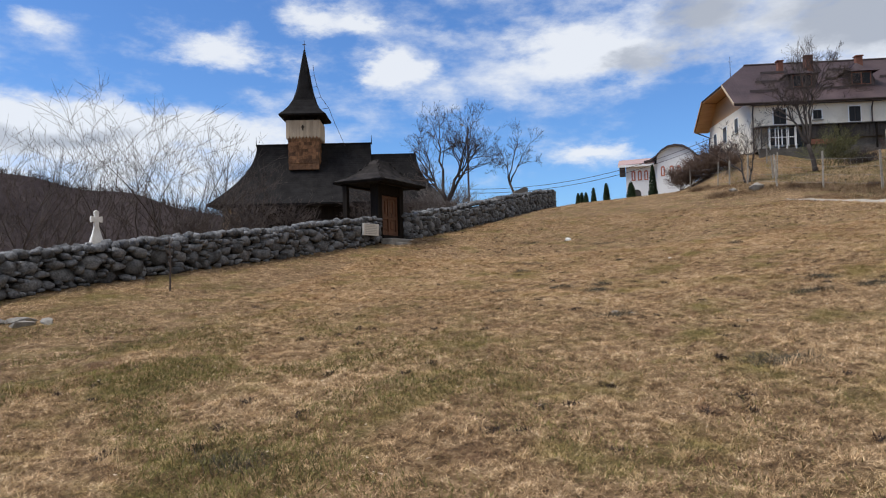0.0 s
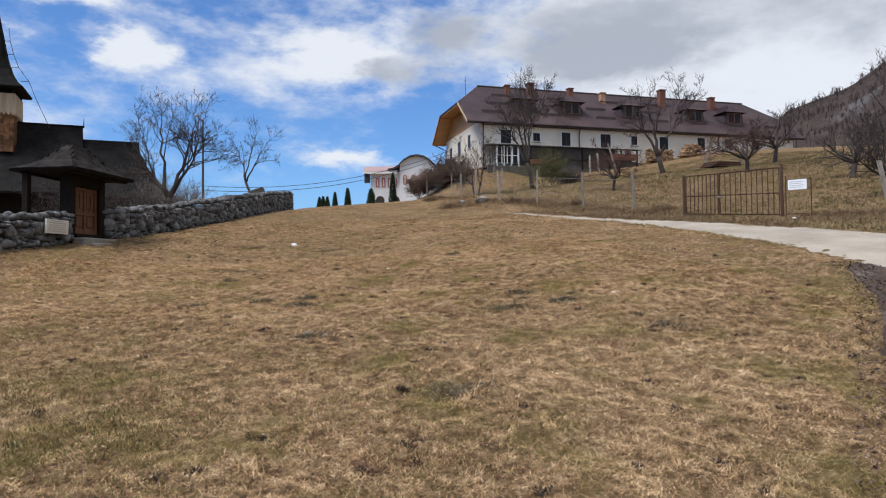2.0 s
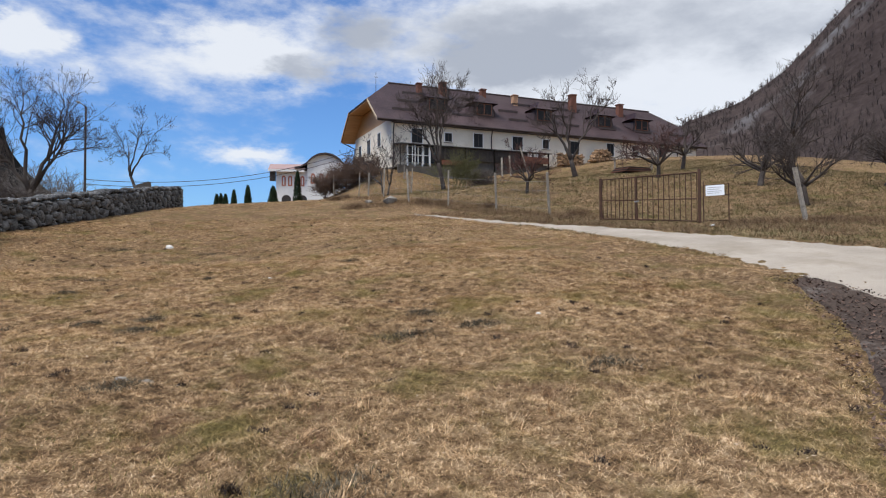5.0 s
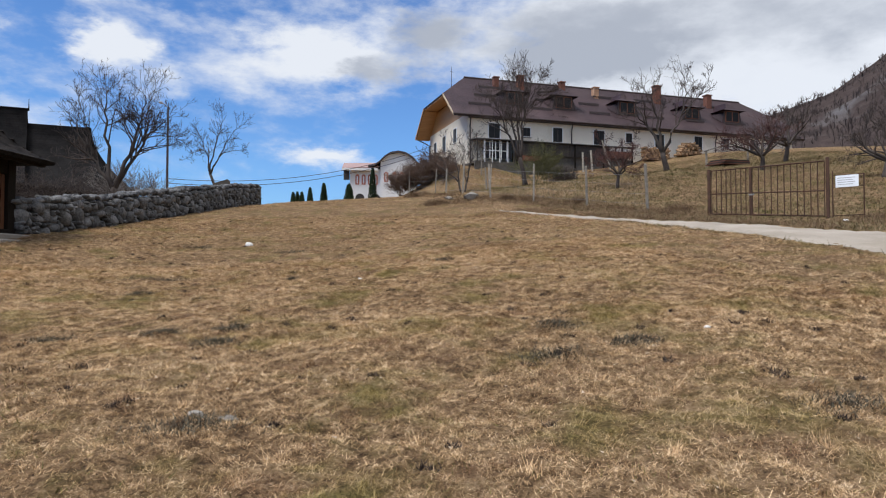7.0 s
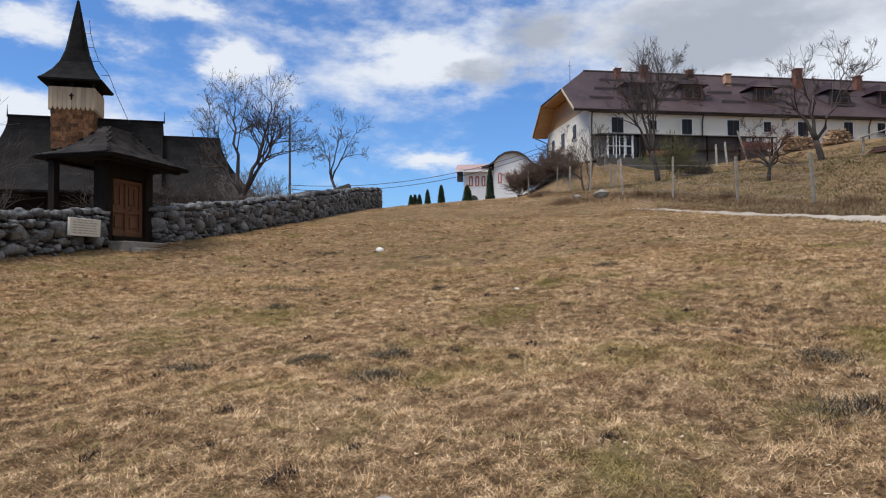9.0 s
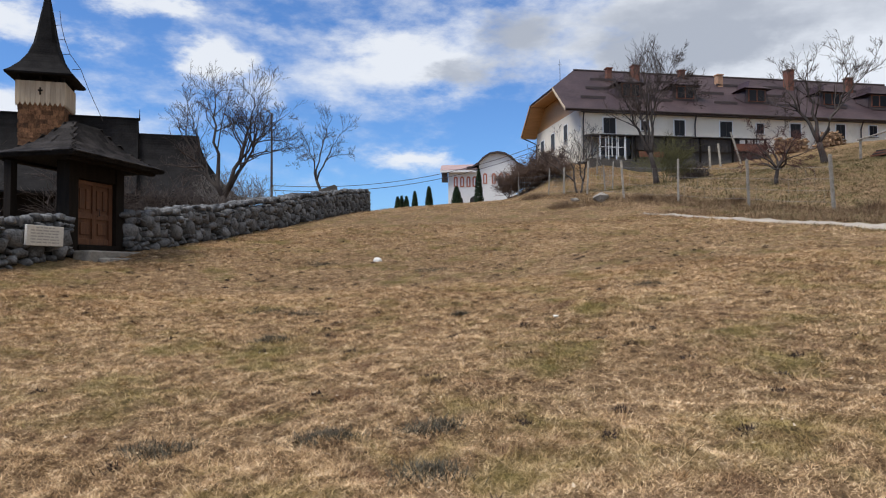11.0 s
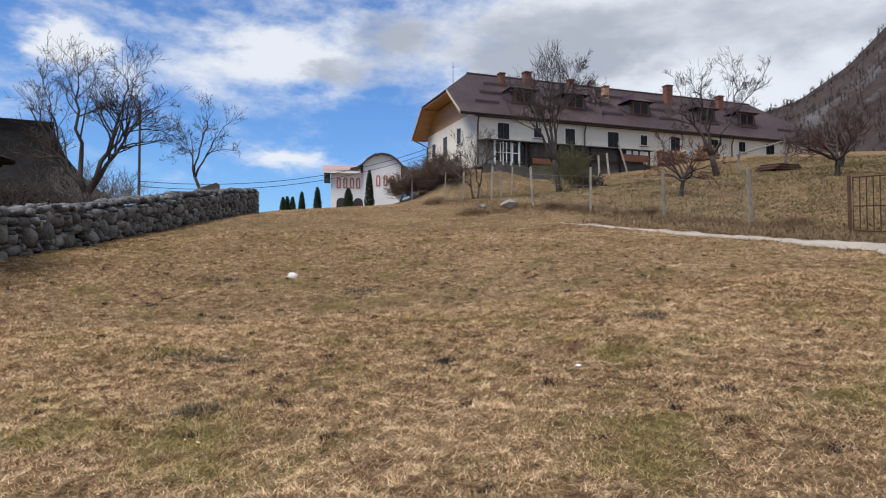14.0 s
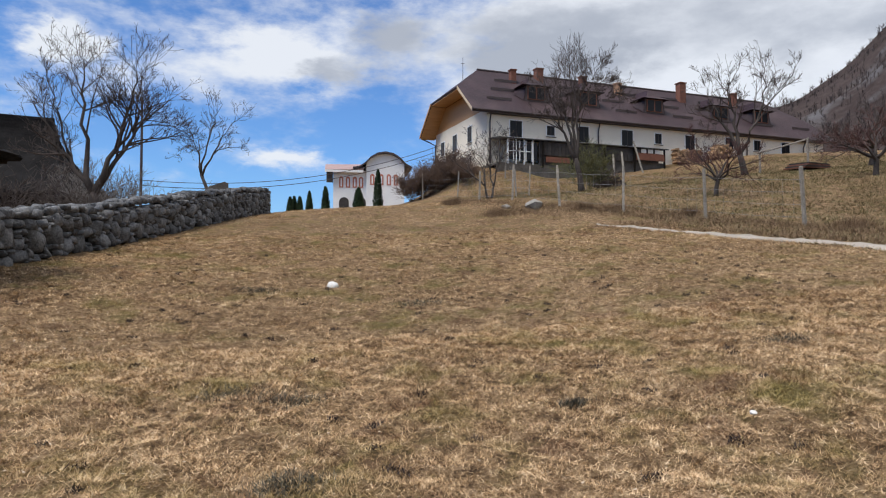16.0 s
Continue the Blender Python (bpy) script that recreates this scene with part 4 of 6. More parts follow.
    for x in (0.12, 8.75, 22.6, 28.6):
        part("downpipe", Shape().tube([(x, -ov - 0.09, zf - 0.12), (x + 0.02, -0.3, zf - 0.35), (x + 0.05, -0.1, zf - 0.75), (x + 0.05, -0.1, L(10.2 + x * 0.06))], 0.05, 6), "dark_metal", h)
    part("downpipe", Shape().tube([(vx0 + 0.2, DEP + 0.4, zf - 0.15), (-0.6, DEP, zf - 0.45), (-0.12, DEP - 0.25, zf - 0.75), (-0.12, DEP - 0.25, L(10.5))], 0.05, 6), "dark_metal", h)
    # snow guards
    rng = random.Random(9)
    for row, yy in ((0, 0.9), (1, 2.2), (2, 3.5)):
        x = 0.4 + row * 0.9
        while x < LEN - 2:
            w = 1.9
            z = EZ + yy * k
            part("snow_guard", Shape().box(x, x + w, yy - 0.03, yy + 0.03, z + 0.06, z + 0.22), "dark_metal", h)
            x += w + rng.choice((2.2, 3.4))
    # dormers
    for xc in (4.4, 8.75, 14.7, 21.2, 25.45):
        yf = 1.15
        zb = EZ + yf * k
        d = part("dormer", Shape().loft([[(xc - 1.0, yf, zb + 0.03), (xc + 1.0, yf, zb + 0.03), (xc + 0.8, yf, zb + 1.2), (xc - 0.8, yf, zb + 1.2)], [(xc - 1.0, yf + 1.5, zb + 1.2), (xc + 1.0, yf + 1.5, zb + 1.2), (xc + 0.8, yf + 1.5, zb + 1.25), (xc - 0.8, yf + 1.5, zb + 1.25)]]), "dark_metal", h, "small roof dormer with a dark hipped hood")
        part("hood", Shape().loft([[(xc - 1.25, yf - 0.3, zb + 1.14), (xc + 1.25, yf - 0.3, zb + 1.14), (xc + 1.25, yf + 1.5, zb + 1.1), (xc - 1.25, yf + 1.5, zb + 1.1)], [(xc - 0.62, yf + 0.05, zb + 1.36), (xc + 0.62, yf + 0.05, zb + 1.36), (xc + 0.62, yf + 1.7, zb + 1.3), (xc - 0.62, yf + 1.7, zb + 1.3)], [(xc - 0.08, yf + 0.7, zb + 2.0), (xc + 0.08, yf + 0.7, zb + 2.0), (xc + 0.08, yf + 2.2, zb + 2.05), (xc - 0.08, yf + 2.2, zb + 2.05)]]), "red_roof", d)
        for s in (-1, 1):
            part("cheek", Shape().sheet([(xc + s * 1.01, yf - 0.02, zb + 0.05), (xc + s * 1.5, yf + 0.7, zb + 0.62), (xc + s * 1.05, yf + 1.3, zb + 1.15), (xc + s * 0.82, yf - 0.02, zb + 1.0)], 0.04 * s), "red_roof", d)
        fr = part("window_frame", Shape().box(xc - 0.72, xc + 0.72, yf - 0.05, yf - 0.005, zb + 0.14, zb + 1.1, b=0.01), "red_board", d)
        for s in (-0.35, 0.35):
            part("pane", Shape().box(xc + s - 0.29, xc + s + 0.29, yf - 0.065, yf - 0.052, zb + 0.2, zb + 1.04), "glass", fr)
    # chimneys
    for xc, w, zt, mat in ((3.8, 0.42, 17.95, "brick"), (6.0, 0.55, 18.25, "brick"), (9.9, 0.46, 18.05, "brick"), (13.15, 0.46, 17.85, "pale_brick"), (19.4, 0.58, 18.5, "brick"), (24.9, 0.52, 18.1, "brick")):
        yc = 3.7
        c = part("chimney", Shape().box(xc - w / 2, xc + w / 2, yc - w / 2, yc + w / 2, EZ + (yc - w / 2) * k - 0.1, L(zt)), mat, h, "brick chimney")
        part("cap", Shape().box(xc - w / 2 - 0.06, xc + w / 2 + 0.06, yc - w / 2 - 0.06, yc + w / 2 + 0.06, L(zt), L(zt) + 0.1, b=0.02), mat, c)
    part("lightning_rod", Shape().tube([(rx0 - 0.9, 5.6, hz + 1.0), (rx0 - 0.9, 5.6, RZ_ + 1.0)], [0.03, 0.015], 5).box(rx0 - 1.05, rx0 - 0.75, 5.59, 5.61, RZ_ + 0.55, RZ_ + 0.58), "dark_metal", h)
    # windows of the long side
    for x0, x1, za, zb in ((1.72, 2.62, 12.15, 13.28), (4.6, 5.2, 12.45, 13.12), (7.2, 8.0, 12.15, 13.28), (10.85, 11.8, 12.15, 13.3), (13.83, 14.4, 12.5, 13.25), (16.65, 17.5, 12.2, 13.32), (20.55, 21.3, 12.3, 13.4), (23.45, 24.1, 12.6, 13.4), (26.35, 27.2, 12.2, 13.4)):
        window(h, x0, x1, L(za), L(zb))
    g = Matrix.Rotation(radians(-90), 4, "Z")      # onto the gable wall: local x runs backwards along y
    for y0, y1, za, zb in ((2.6, 3.3, 12.2, 13.3), (5.4, 6.2, 11.9, 13.2), (8.0, 8.7, 12.05, 13.1)):
        window(h, -y1, -y0, L(za), L(zb), m=g)
    # lean-to along the front
    P = part("lean_to", Shape().box(3.2, 12.9, -1.55, -1.47, L(10.75), L(11.66)), "dark_board", h, "dark boarded lean-to porch")
    part("porch_roof", Shape().sheet([(0.1, -1.75, L(11.74)), (13.7, -1.75, L(11.76)), (13.7, -0.02, L(11.98)), (0.1, -0.02, L(11.96))], 0.07), "dark_board", P)
    for i in range(36):
        x = 3.25 + i * 0.268
        part("board", Shape().box(x, x + 0.25, -1.585, -1.555, L(10.72), L(11.64 if i < 20 else 11.2)), "dark_board", P)
    for x in (0.15, 0.75, 1.35, 1.95, 2.6, 3.1):
        part("porch_post", Shape().box(x, x + 0.07, -1.62, -1.54, L(10.0), L(11.66)), "white_paint" if 0.5 < x < 2.7 else "dark_board", P)
    part("brace", Shape().sheet([(0.2, -1.62, L(10.2)), (2.5, -1.62, L(11.5)), (2.5, -1.62, L(11.57)), (0.2, -1.62, L(10.27))], 0.05), "dark_board", P)
    part("porch_floor", Shape().box(0, 13.6, -1.6, -0.12, L(9.95), L(10.08)), "grey_concrete", P)
    part("porch_wall", Shape().box(0, 13.6, -1.6, -1.4, L(7.2), L(9.95)), "grey_concrete", P, "grey rubble retaining wall")
    part("porch_wall", Shape().box(3.3, 13.6, -1.4, -1.3, L(9.95), L(10.75)), "grey_concrete", P)
    # glazed end bay and the small glazed cabin at the far end
    for i in range(5):
        x = 0.72 + i * 0.46
        part("pane", Shape().box(x + 0.05, x + 0.41, -1.60, -1.585, L(10.3), L(11.5)), "glass", P)
        part("mullion", Shape().box(x - 0.02, x + 0.03, -1.63, -1.55, L(10.2), L(11.6)), "white_paint", P)
    part("mullion", Shape().box(0.7, 2.6, -1.635, -1.56, L(10.85), L(10.90)), "white_paint", P)
    for x in (11.35, 11.95, 12.55):
        part("cabin_pane", Shape().box(x, x + 0.42, -1.64, -1.60, L(11.38), L(11.66)), "marble", P)
    for x in (3.3, 5.6, 8.2, 10.7, 13.3):
        part("porch_post", Shape().box(x, x + 0.1, -1.70, -1.60, L(9.9), L(11.72)), "black_wood", P)
    part("parapet", Shape().box(3.6, 5.4, -1.72, -1.62, L(10.25), L(10.62)), "red_board", P, "red-brown boarded parapet")
    part("cabin", Shape().box(10.9, 13.4, -1.7, -1.6, L(10.85), L(11.35)), "red_board", P, "red-brown boarded parapet")
    return h


make_house()


# ---- white house with the arched roof ----
def make_white_house():
    z0 = gz(12.2, 98) - 0.2
    w = thing("white_house", pose(12.2, 98, z0, 0, 0, -5), "white house with an arched gable roof and small red windows", "house")
    L = lambda z: z - z0
    part("wall", Shape().box(-6.45, -2.3, 0, 7, 0, L(15.75)), "white_plaster", w, "white plastered wall")
    arch = [(-2.3, 0), (2.55, 0), (2.55, L(16.6))] + [(0.1 + 2.45 * math.cos(a), L(16.6) + 1.45 * math.sin(a)) for a in (math.pi * j / 12 for j in range(1, 12))] + [(-2.3, L(16.6))]
    part("arched_wall", Shape().slab(arch, -0.35, 7), "white_plaster", w, "white arched gable wall")
    curve = [(-4.0, L(16.15)), (-3.2, L(16.3)), (-2.5, L(16.75)), (-1.8, L(17.5)), (-0.9, L(18.05)), (0.1, L(18.22)), (1.1, L(18.05)), (2.0, L(17.5)), (2.7, L(16.75)), (3.5, L(16.3))]
    part("arched_roof", Shape().slab(curve + [(x, z - 0.22) for x, z in reversed(curve)], -0.9, 7.2), "dark_metal", w, "dark rounded roof edge")
    part("side_roof", Shape().sheet([(-7.5, -0.8, L(15.75)), (-2.6, -0.8, L(15.95)), (-2.6, 5, L(17.4)), (-7.5, 5, L(17.3))], 0.12), "pink_roof", w, "faded red roof")
    part("eave", Shape().box(-7.5, -2.7, -0.82, -0.72, L(15.45), L(15.75)), "white_plaster", w)
    part("shutter", Shape().box(-7.3, -6.5, -0.3, -0.1, L(14.2), L(15.6)), "dark_board", w, "dark side hoarding under the eave")
    for x, zt in ((-5.45, 15.0), (-4.6, 15.0), (-3.75, 15.0), (-2.95, 15.0), (-1.55, 15.35), (-0.4, 15.35), (0.55, 15.35), (1.45, 15.35)):
        y = 0 if x < -2.3 else -0.35
        o = [(x - 0.27, L(zt - 1.4)), (x + 0.27, L(zt - 1.4)), (x + 0.27, L(zt - 0.2)), (x + 0.12, L(zt)), (x - 0.12, L(zt)), (x - 0.27, L(zt - 0.2))]
        wn = part("window", Shape().slab(o, y - 0.06, y + 0.02), "red_frame", w, "orange-red framed window")
        part("pane", Shape().box(x - 0.09, x + 0.09, y - 0.08, y - 0.062, L(zt - 1.25), L(zt - 0.25)), "white_paint", wn)
    for x in (-5.1, -2.95):
        o = [(x - 0.62, L(10.2))] + [(x - 0.62 * math.cos(a), L(11.75) + 0.62 * math.sin(a)) for a in (math.pi * j / 8 for j in range(9))] + [(x + 0.62, L(10.2))]
        part("archway", Shape().slab(o, -0.04, 0.05), "dark_board", w, "dark arched doorway")


make_white_house()


# ---- trees and shrubs ----
def grow(rng, height, levels, trunk_r, fork=0.3, limbs=4, angle=40, upright=0.5, stems=1, lean=(0, 0), twigs=(7, 5, 3), crook=0.16, tips=None):
    """Branches as (points, radii, level, limb): a trunk, sweeping limbs, side branches along them and twigs along those."""
    out = []

    def bough(p, d, length, r0, r1, n, bend, rise):
        pts, rad = [p.copy()], [r0]
        q, dd = p.copy(), d.normalized()
        for i in range(n):
            dd = (dd + Vector((rng.gauss(0, 1), rng.gauss(0, 1), rng.gauss(0, 0.7))) * bend + Vector((0, 0, rise))).normalized()
            q = q + dd * (length / n)
            pts.append(q.copy())
            rad.append(r0 + (r1 - r0) * (i + 1) / n)
        return pts, rad

    def side_shoots(pts, rad, length, level, limb):
        if level > levels:
            return
        n = len(pts) - 1
        for j in range(twigs[min(level - 2, len(twigs) - 1)]):
            t = rng.uniform(0.22, 1.0)
            i = min(int(t * n), n - 1)
            at = pts[i].lerp(pts[i + 1], t * n - i)
            ax = (pts[i + 1] - pts[i]).normalized()
            perp = ax.cross(Vector((rng.gauss(0, 1), rng.gauss(0, 1), rng.gauss(0, 1)))).normalized()
            a = radians(rng.uniform(28, 62))
            d = ax * math.cos(a) + perp * math.sin(a) + Vector((0, 0, 0.35 * upright))
            ln = length * rng.uniform(0.34, 0.70) * (1.15 - 0.5 * t)
            r = rad[i] * rng.uniform(0.4, 0.6)
            p2, r2 = bough(at, d, ln, r, r * 0.3, 4 if level == 2 else 3, crook * 0.6, 0.07 * upright)
            out.append((p2, r2, level, limb))
            side_shoots(p2, r2, ln, level + 1, limb)

    k = 0
    for s in range(stems):
        a = 2 * math.pi * s / stems + rng.uniform(-0.4, 0.4)
        off = Vector((math.cos(a), math.sin(a), 0)) * (0.28 if stems > 1 else 0)
        tp, tr = bough(Vector((0, 0, -0.15)) + off * 0.3, Vector((lean[0], lean[1], 1)) + off, height * fork, trunk_r, trunk_r * 0.72, 4, crook * 0.5, 0.05)
        out.append((tp, tr, 0, -1))
        swept = []
        for dx, dz, bow in tips or ():
            # a limb that sweeps to a tip so far aside and so high, bowed on its way; later ones branch off the nearest earlier one
            at, r0 = tp[-1].lerp(tp[-2], rng.uniform(0, 0.5)), trunk_r * rng.uniform(0.6, 0.72)
            if len(swept) > 1 + len(tips) // 5:
                _, _, lp, lr = min(swept, key=lambda q: abs(q[0] - dx) + 0.5 * abs(q[1] - dz))
                i = rng.choice((2, 3, 4))
                at, r0 = lp[i].copy(), lr[i] * 0.8
            deep = rng.uniform(-0.75, 0.75) * (0.6 + abs(dx) * 0.5)
            end = Vector((0.97 * dx + 0.24 * deep, -0.24 * dx + 0.97 * deep, dz))
            mid = at.lerp(end, 0.5) + Vector((0.97 * bow, -0.24 * bow, 0.12 * dz))
            ln, lp = (end - at).length, []
            for i in range(10):
                t = i / 9
                lp.append(at.lerp(mid, t).lerp(mid.lerp(end, t), t) + Vector((rng.gauss(0, 1), rng.gauss(0, 1), rng.gauss(0, 0.6))) * (crook * 0.36 * ln / 6 if i else 0))
            lr = [r0 + (trunk_r * 0.05 - r0) * (i / 9) ** 0.6 for i in range(10)]
            out.append((lp, lr, 1, k))
            swept.append((dx, dz, lp, lr))
            side_shoots(lp, lr, ln * 0.8, 2, k)
            k += 1
        per = 0 if tips else max(1, limbs // stems)
        for j in range(per):
            az = 2 * math.pi * (j + rng.uniform(-0.3, 0.3)) / per + s
            an = radians(angle * rng.uniform(0.55, 1.2)) if j else radians(angle * 0.25)
            d = Vector((math.cos(az) * math.sin(an), math.sin(az) * math.sin(an), math.cos(an))) + off * 0.6
            at = tp[-1].lerp(tp[-2], rng.uniform(0, 0.6) if j else 0)
            ln = height * (1 - fork) * rng.uniform(0.75, 1.1)
            lp, lr = bough(at, d, ln, trunk_r * rng.uniform(0.5, 0.68), trunk_r * 0.07, 7, crook, 0.07 * upright)
            out.append((lp, lr, 1, k))
            side_shoots(lp, lr, ln, 2, k)
            k += 1
    if tips:
        return out
    top = max(p.z for pts, _, _, _ in out for p in pts)
    f = height / top
    return [([Vector((p.x, p.y, p.z * f if p.z > 0 else p.z)) for p in pts], rad, lv, lb) for pts, rad, lv, lb in out]


def tree(name, x, y, height, seed, label, category="tree", levels=4, trunk_r=0.12, bark="bark", twig="twig", group="", thin=0.005, **kw):
    rng = random.Random(seed)
    root = thing(name, pose(x, y, gz(x, y)), label, category, group)
    trunk, boughs, fine = Shape(), {}, Shape()
    for pts, rad, lv, lb in grow(rng, height, levels, trunk_r, **kw):
        rad = [max(r, thin) for r in rad]
        if lv == 0:
            trunk.tube(pts, [rad[0] * 1.3] + rad[1:], 8)
        elif lv == 1:
            boughs.setdefault(lb, Shape()).tube(pts, rad, 6)
        else:
            fine.tube(pts, rad[:-1] + [rad[-1] * 0.6], 4 if lv == 2 else 3, cap=False)
    part("trunk", trunk, bark, root, smooth=True)
    for sh in boughs.values():
        part("limb", sh, bark, root, smooth=True)
    if fine.v:
        part("crown", fine, twig, root, smooth=True)
    return root


ORCHARD = "orchard trees"
LOW = dict(angle=56, upright=0.42, fork=0.32, limbs=7, crook=0.22, twigs=(8, 6, 3))
tree("fruit_tree", 12.43, 40.62, 7.3, 11, "tall bare fruit tree before the house", trunk_r=0.15, fork=0.24, upright=0.8, crook=0.2, twigs=(13, 7, 3), group=ORCHARD, thin=0.0065,
     tips=((-1.7, 4.5, -0.3), (-1.0, 5.5, -0.3), (-0.4, 6.0, -0.1), (0.3, 6.2, 0.0), (0.9, 5.9, 0.1), (1.5, 5.4, 0.3), (2.0, 4.7, 0.4), (-1.9, 3.5, -0.2), (1.8, 3.7, 0.3), (-1.0, 4.1, 0.0), (0.8, 4.4, 0.3)))
tree("fruit_tree", 14.58, 33.72, 2.7, 12, "low bare apple tree with reddish twigs", trunk_r=0.09, twig="red_twig", group=ORCHARD, thin=0.006, **LOW)
tree("fruit_tree", 19.9, 38.9, 6.2, 13, "bare fruit tree with two leaning stems", trunk_r=0.17, fork=0.2, lean=(-0.28, 0), upright=0.7, crook=0.22, twigs=(9, 6, 3), group=ORCHARD, thin=0.007,
     tips=((-1.7, 4.2, -0.4), (-0.8, 4.6, -0.3), (0.9, 4.9, 1.0), (0.0, 3.7, -0.1), (1.9, 4.9, 0.9), (1.4, 4.1, 0.8), (-2.2, 2.9, -0.3), (-1.9, 1.8, 0.0)))
tree("fruit_tree", 21.9, 33.7, 3.1, 14, "spreading bare apple tree in the orchard", trunk_r=0.12, twig="red_twig", group=ORCHARD, thin=0.007, **LOW)
tree("fruit_tree", 23.3, 28.1, 3.0, 15, "spreading bare apple tree in the orchard", trunk_r=0.14, group=ORCHARD, thin=0.007, **LOW)
tree("fruit_tree", 21.05, 23.2, 2.9, 16, "bare apple tree behind a leaning weathered post", trunk_r=0.12, group=ORCHARD, thin=0.006, lean=(-0.12, 0), **LOW)
tree("fruit_tree", 27.4, 25.4, 3.3, 17, "spreading bare apple tree in the orchard", trunk_r=0.15, group=ORCHARD, thin=0.007, **LOW)
tree("fruit_tree", 27.2, 39.0, 3.6, 18, "spreading bare apple tree in the orchard", trunk_r=0.14, group=ORCHARD, thin=0.008, **LOW)
tree("fruit_tree", 31.5, 35.0, 4.0, 19, "spreading bare apple tree in the orchard", trunk_r=0.15, group=ORCHARD, thin=0.008, **LOW)
tree("fruit_tree", 33.5, 30.0, 3.8, 20, "spreading bare apple tree in the orchard", trunk_r=0.15, group=ORCHARD, thin=0.008, **LOW)
tree("fruit_tree", 37.5, 41.0, 7.5, 21, "tall bare tree at the orchard's edge", trunk_r=0.16, fork=0.3, limbs=6, angle=35, upright=0.6, group=ORCHARD, thin=0.009)
tree("fruit_tree", 11.0, 50.2, 4.6, 22, "slim bare tree beside the gable", trunk_r=0.08, fork=0.25, limbs=6, angle=28, upright=0.7, stems=2, group=ORCHARD, thin=0.008)

YARD = "churchyard trees"
tree("bare_tree", -6.75, 33.45, 6.3, 31, "bare many-limbed tree behind the stone wall", levels=5, trunk_r=0.17, fork=0.23, upright=0.55, twigs=(13, 6, 3, 1), crook=0.26, group=YARD, thin=0.0048,
     tips=((0.7, 4.7, 1.3), (-0.3, 5.3, -0.4), (-1.5, 3.9, -0.4), (1.3, 4.9, 0.5), (2.3, 4.1, 0.2), (-1.0, 4.5, -0.2), (2.4, 3.2, 0.2), (-1.7, 3.0, -0.2), (0.4, 4.4, 0.2), (0.1, 3.6, 0.2)))
tree("bare_tree", -4.5, 46.0, 6.2, 32, "slender bare tree behind the stone wall", trunk_r=0.10, fork=0.4, upright=0.6, twigs=(7, 5, 3), crook=0.24, group=YARD, thin=0.006, bark="bark", twig="twig",
     tips=((0.7, 5.4, -0.1), (1.4, 4.7, 0.2), (-0.8, 4.3, -0.1), (-1.5, 3.6, -0.2), (1.8, 3.3, 0.1), (-1.0, 4.7, 0.0), (0.1, 4.9, 0.0), (-1.4, 2.9, 0.0)))
for i, (x, y, h, st) in enumerate(((-28.0, 29.0, 11.6, 1), (-26.3, 29.6, 10.6, 1), (-25.2, 32.0, 9.2, 2), (-21.8, 33.2, 11.4, 2), (-20.6, 33.6, 9.6, 1), (-20.0, 35.4, 8.4, 1), (-30.0, 38.0, 9.0, 1))):
    tree("bare_tree", x, y, h + 0.9 - gz(x, y), 40 + i, "bare grey tree in the churchyard", trunk_r=0.12, fork=0.27, limbs=7, angle=34, stems=st, group=YARD, thin=0.0065, bark="bark", twig="twig", upright=0.8, twigs=(7, 4, 2))
BUSH = dict(fork=0.1, limbs=14, stems=7, trunk_r=0.02, levels=3, twigs=(7, 4), crook=0.2)
for i, (x, y, h) in enumerate(((-9.0, 44.0, 3.0), (-7.6, 43.0, 2.6), (-8.3, 41.2, 2.6))):
    tree("shrub", x, y, h + 0.6, 50 + i, "bare grey shrub behind the stone wall", "shrub", angle=35, upright=0.7, group="churchyard shrubs", thin=0.007, bark="pale_bark", twig="pale_twig", **BUSH)
for i, (s, o, h) in enumerate(((-4.0, -3.0, 1.3), (-2.6, -2.4, 1.5), (-1.3, -3.2, 1.6), (-0.2, -2.6, 1.6), (3.9, -2.2, 2.2), (5.4, -2.5, 2.5), (7.0, -2.2, 2.3), (8.6, -2.4, 2.0), (10.4, -2.2, 1.8))):
    p = wall_point(s, o)
    tree("shrub", p.x, p.y, h, 60 + i, "tangled bare bramble shrub behind the wall", "shrub", angle=40, upright=0.5, group="churchyard shrubs", thin=0.005, bark="twig", twig="twig", **BUSH)
for i, (x, y, h, tw) in enumerate(((8.3, 56.6, 2.3, "brush"), (9.3, 55.6, 2.3, "brush"), (10.0, 55.0, 1.9, "brush"), (10.4, 53.6, 1.5, "brush"), (8.8, 56.0, 2.5, "brush"), (7.5, 56.4, 1.9, "brush"), (10.4, 55.6, 2.3, "brush"), (9.6, 56.6, 2.6, "brush"), (14.3, 44.5, 3.0, "green_twig"), (15.2, 45.2, 2.6, "green_twig"), (17.2, 47.5, 1.5, "twig"))):
    tree("shrub", x, y, h, 80 + i, "dense leafless shrub before the house" if tw != "green_twig" else "olive-green twiggy shrub before the house", "shrub", angle=30 if tw == "green_twig" else 45, upright=0.5, group="house shrubs", thin=0.008, bark=tw, twig=tw, fork=0.1, limbs=12 if tw == "green_twig" else 24, stems=6, trunk_r=0.02, twigs=(9, 5) if tw == "green_twig" else (11, 7), levels=3)


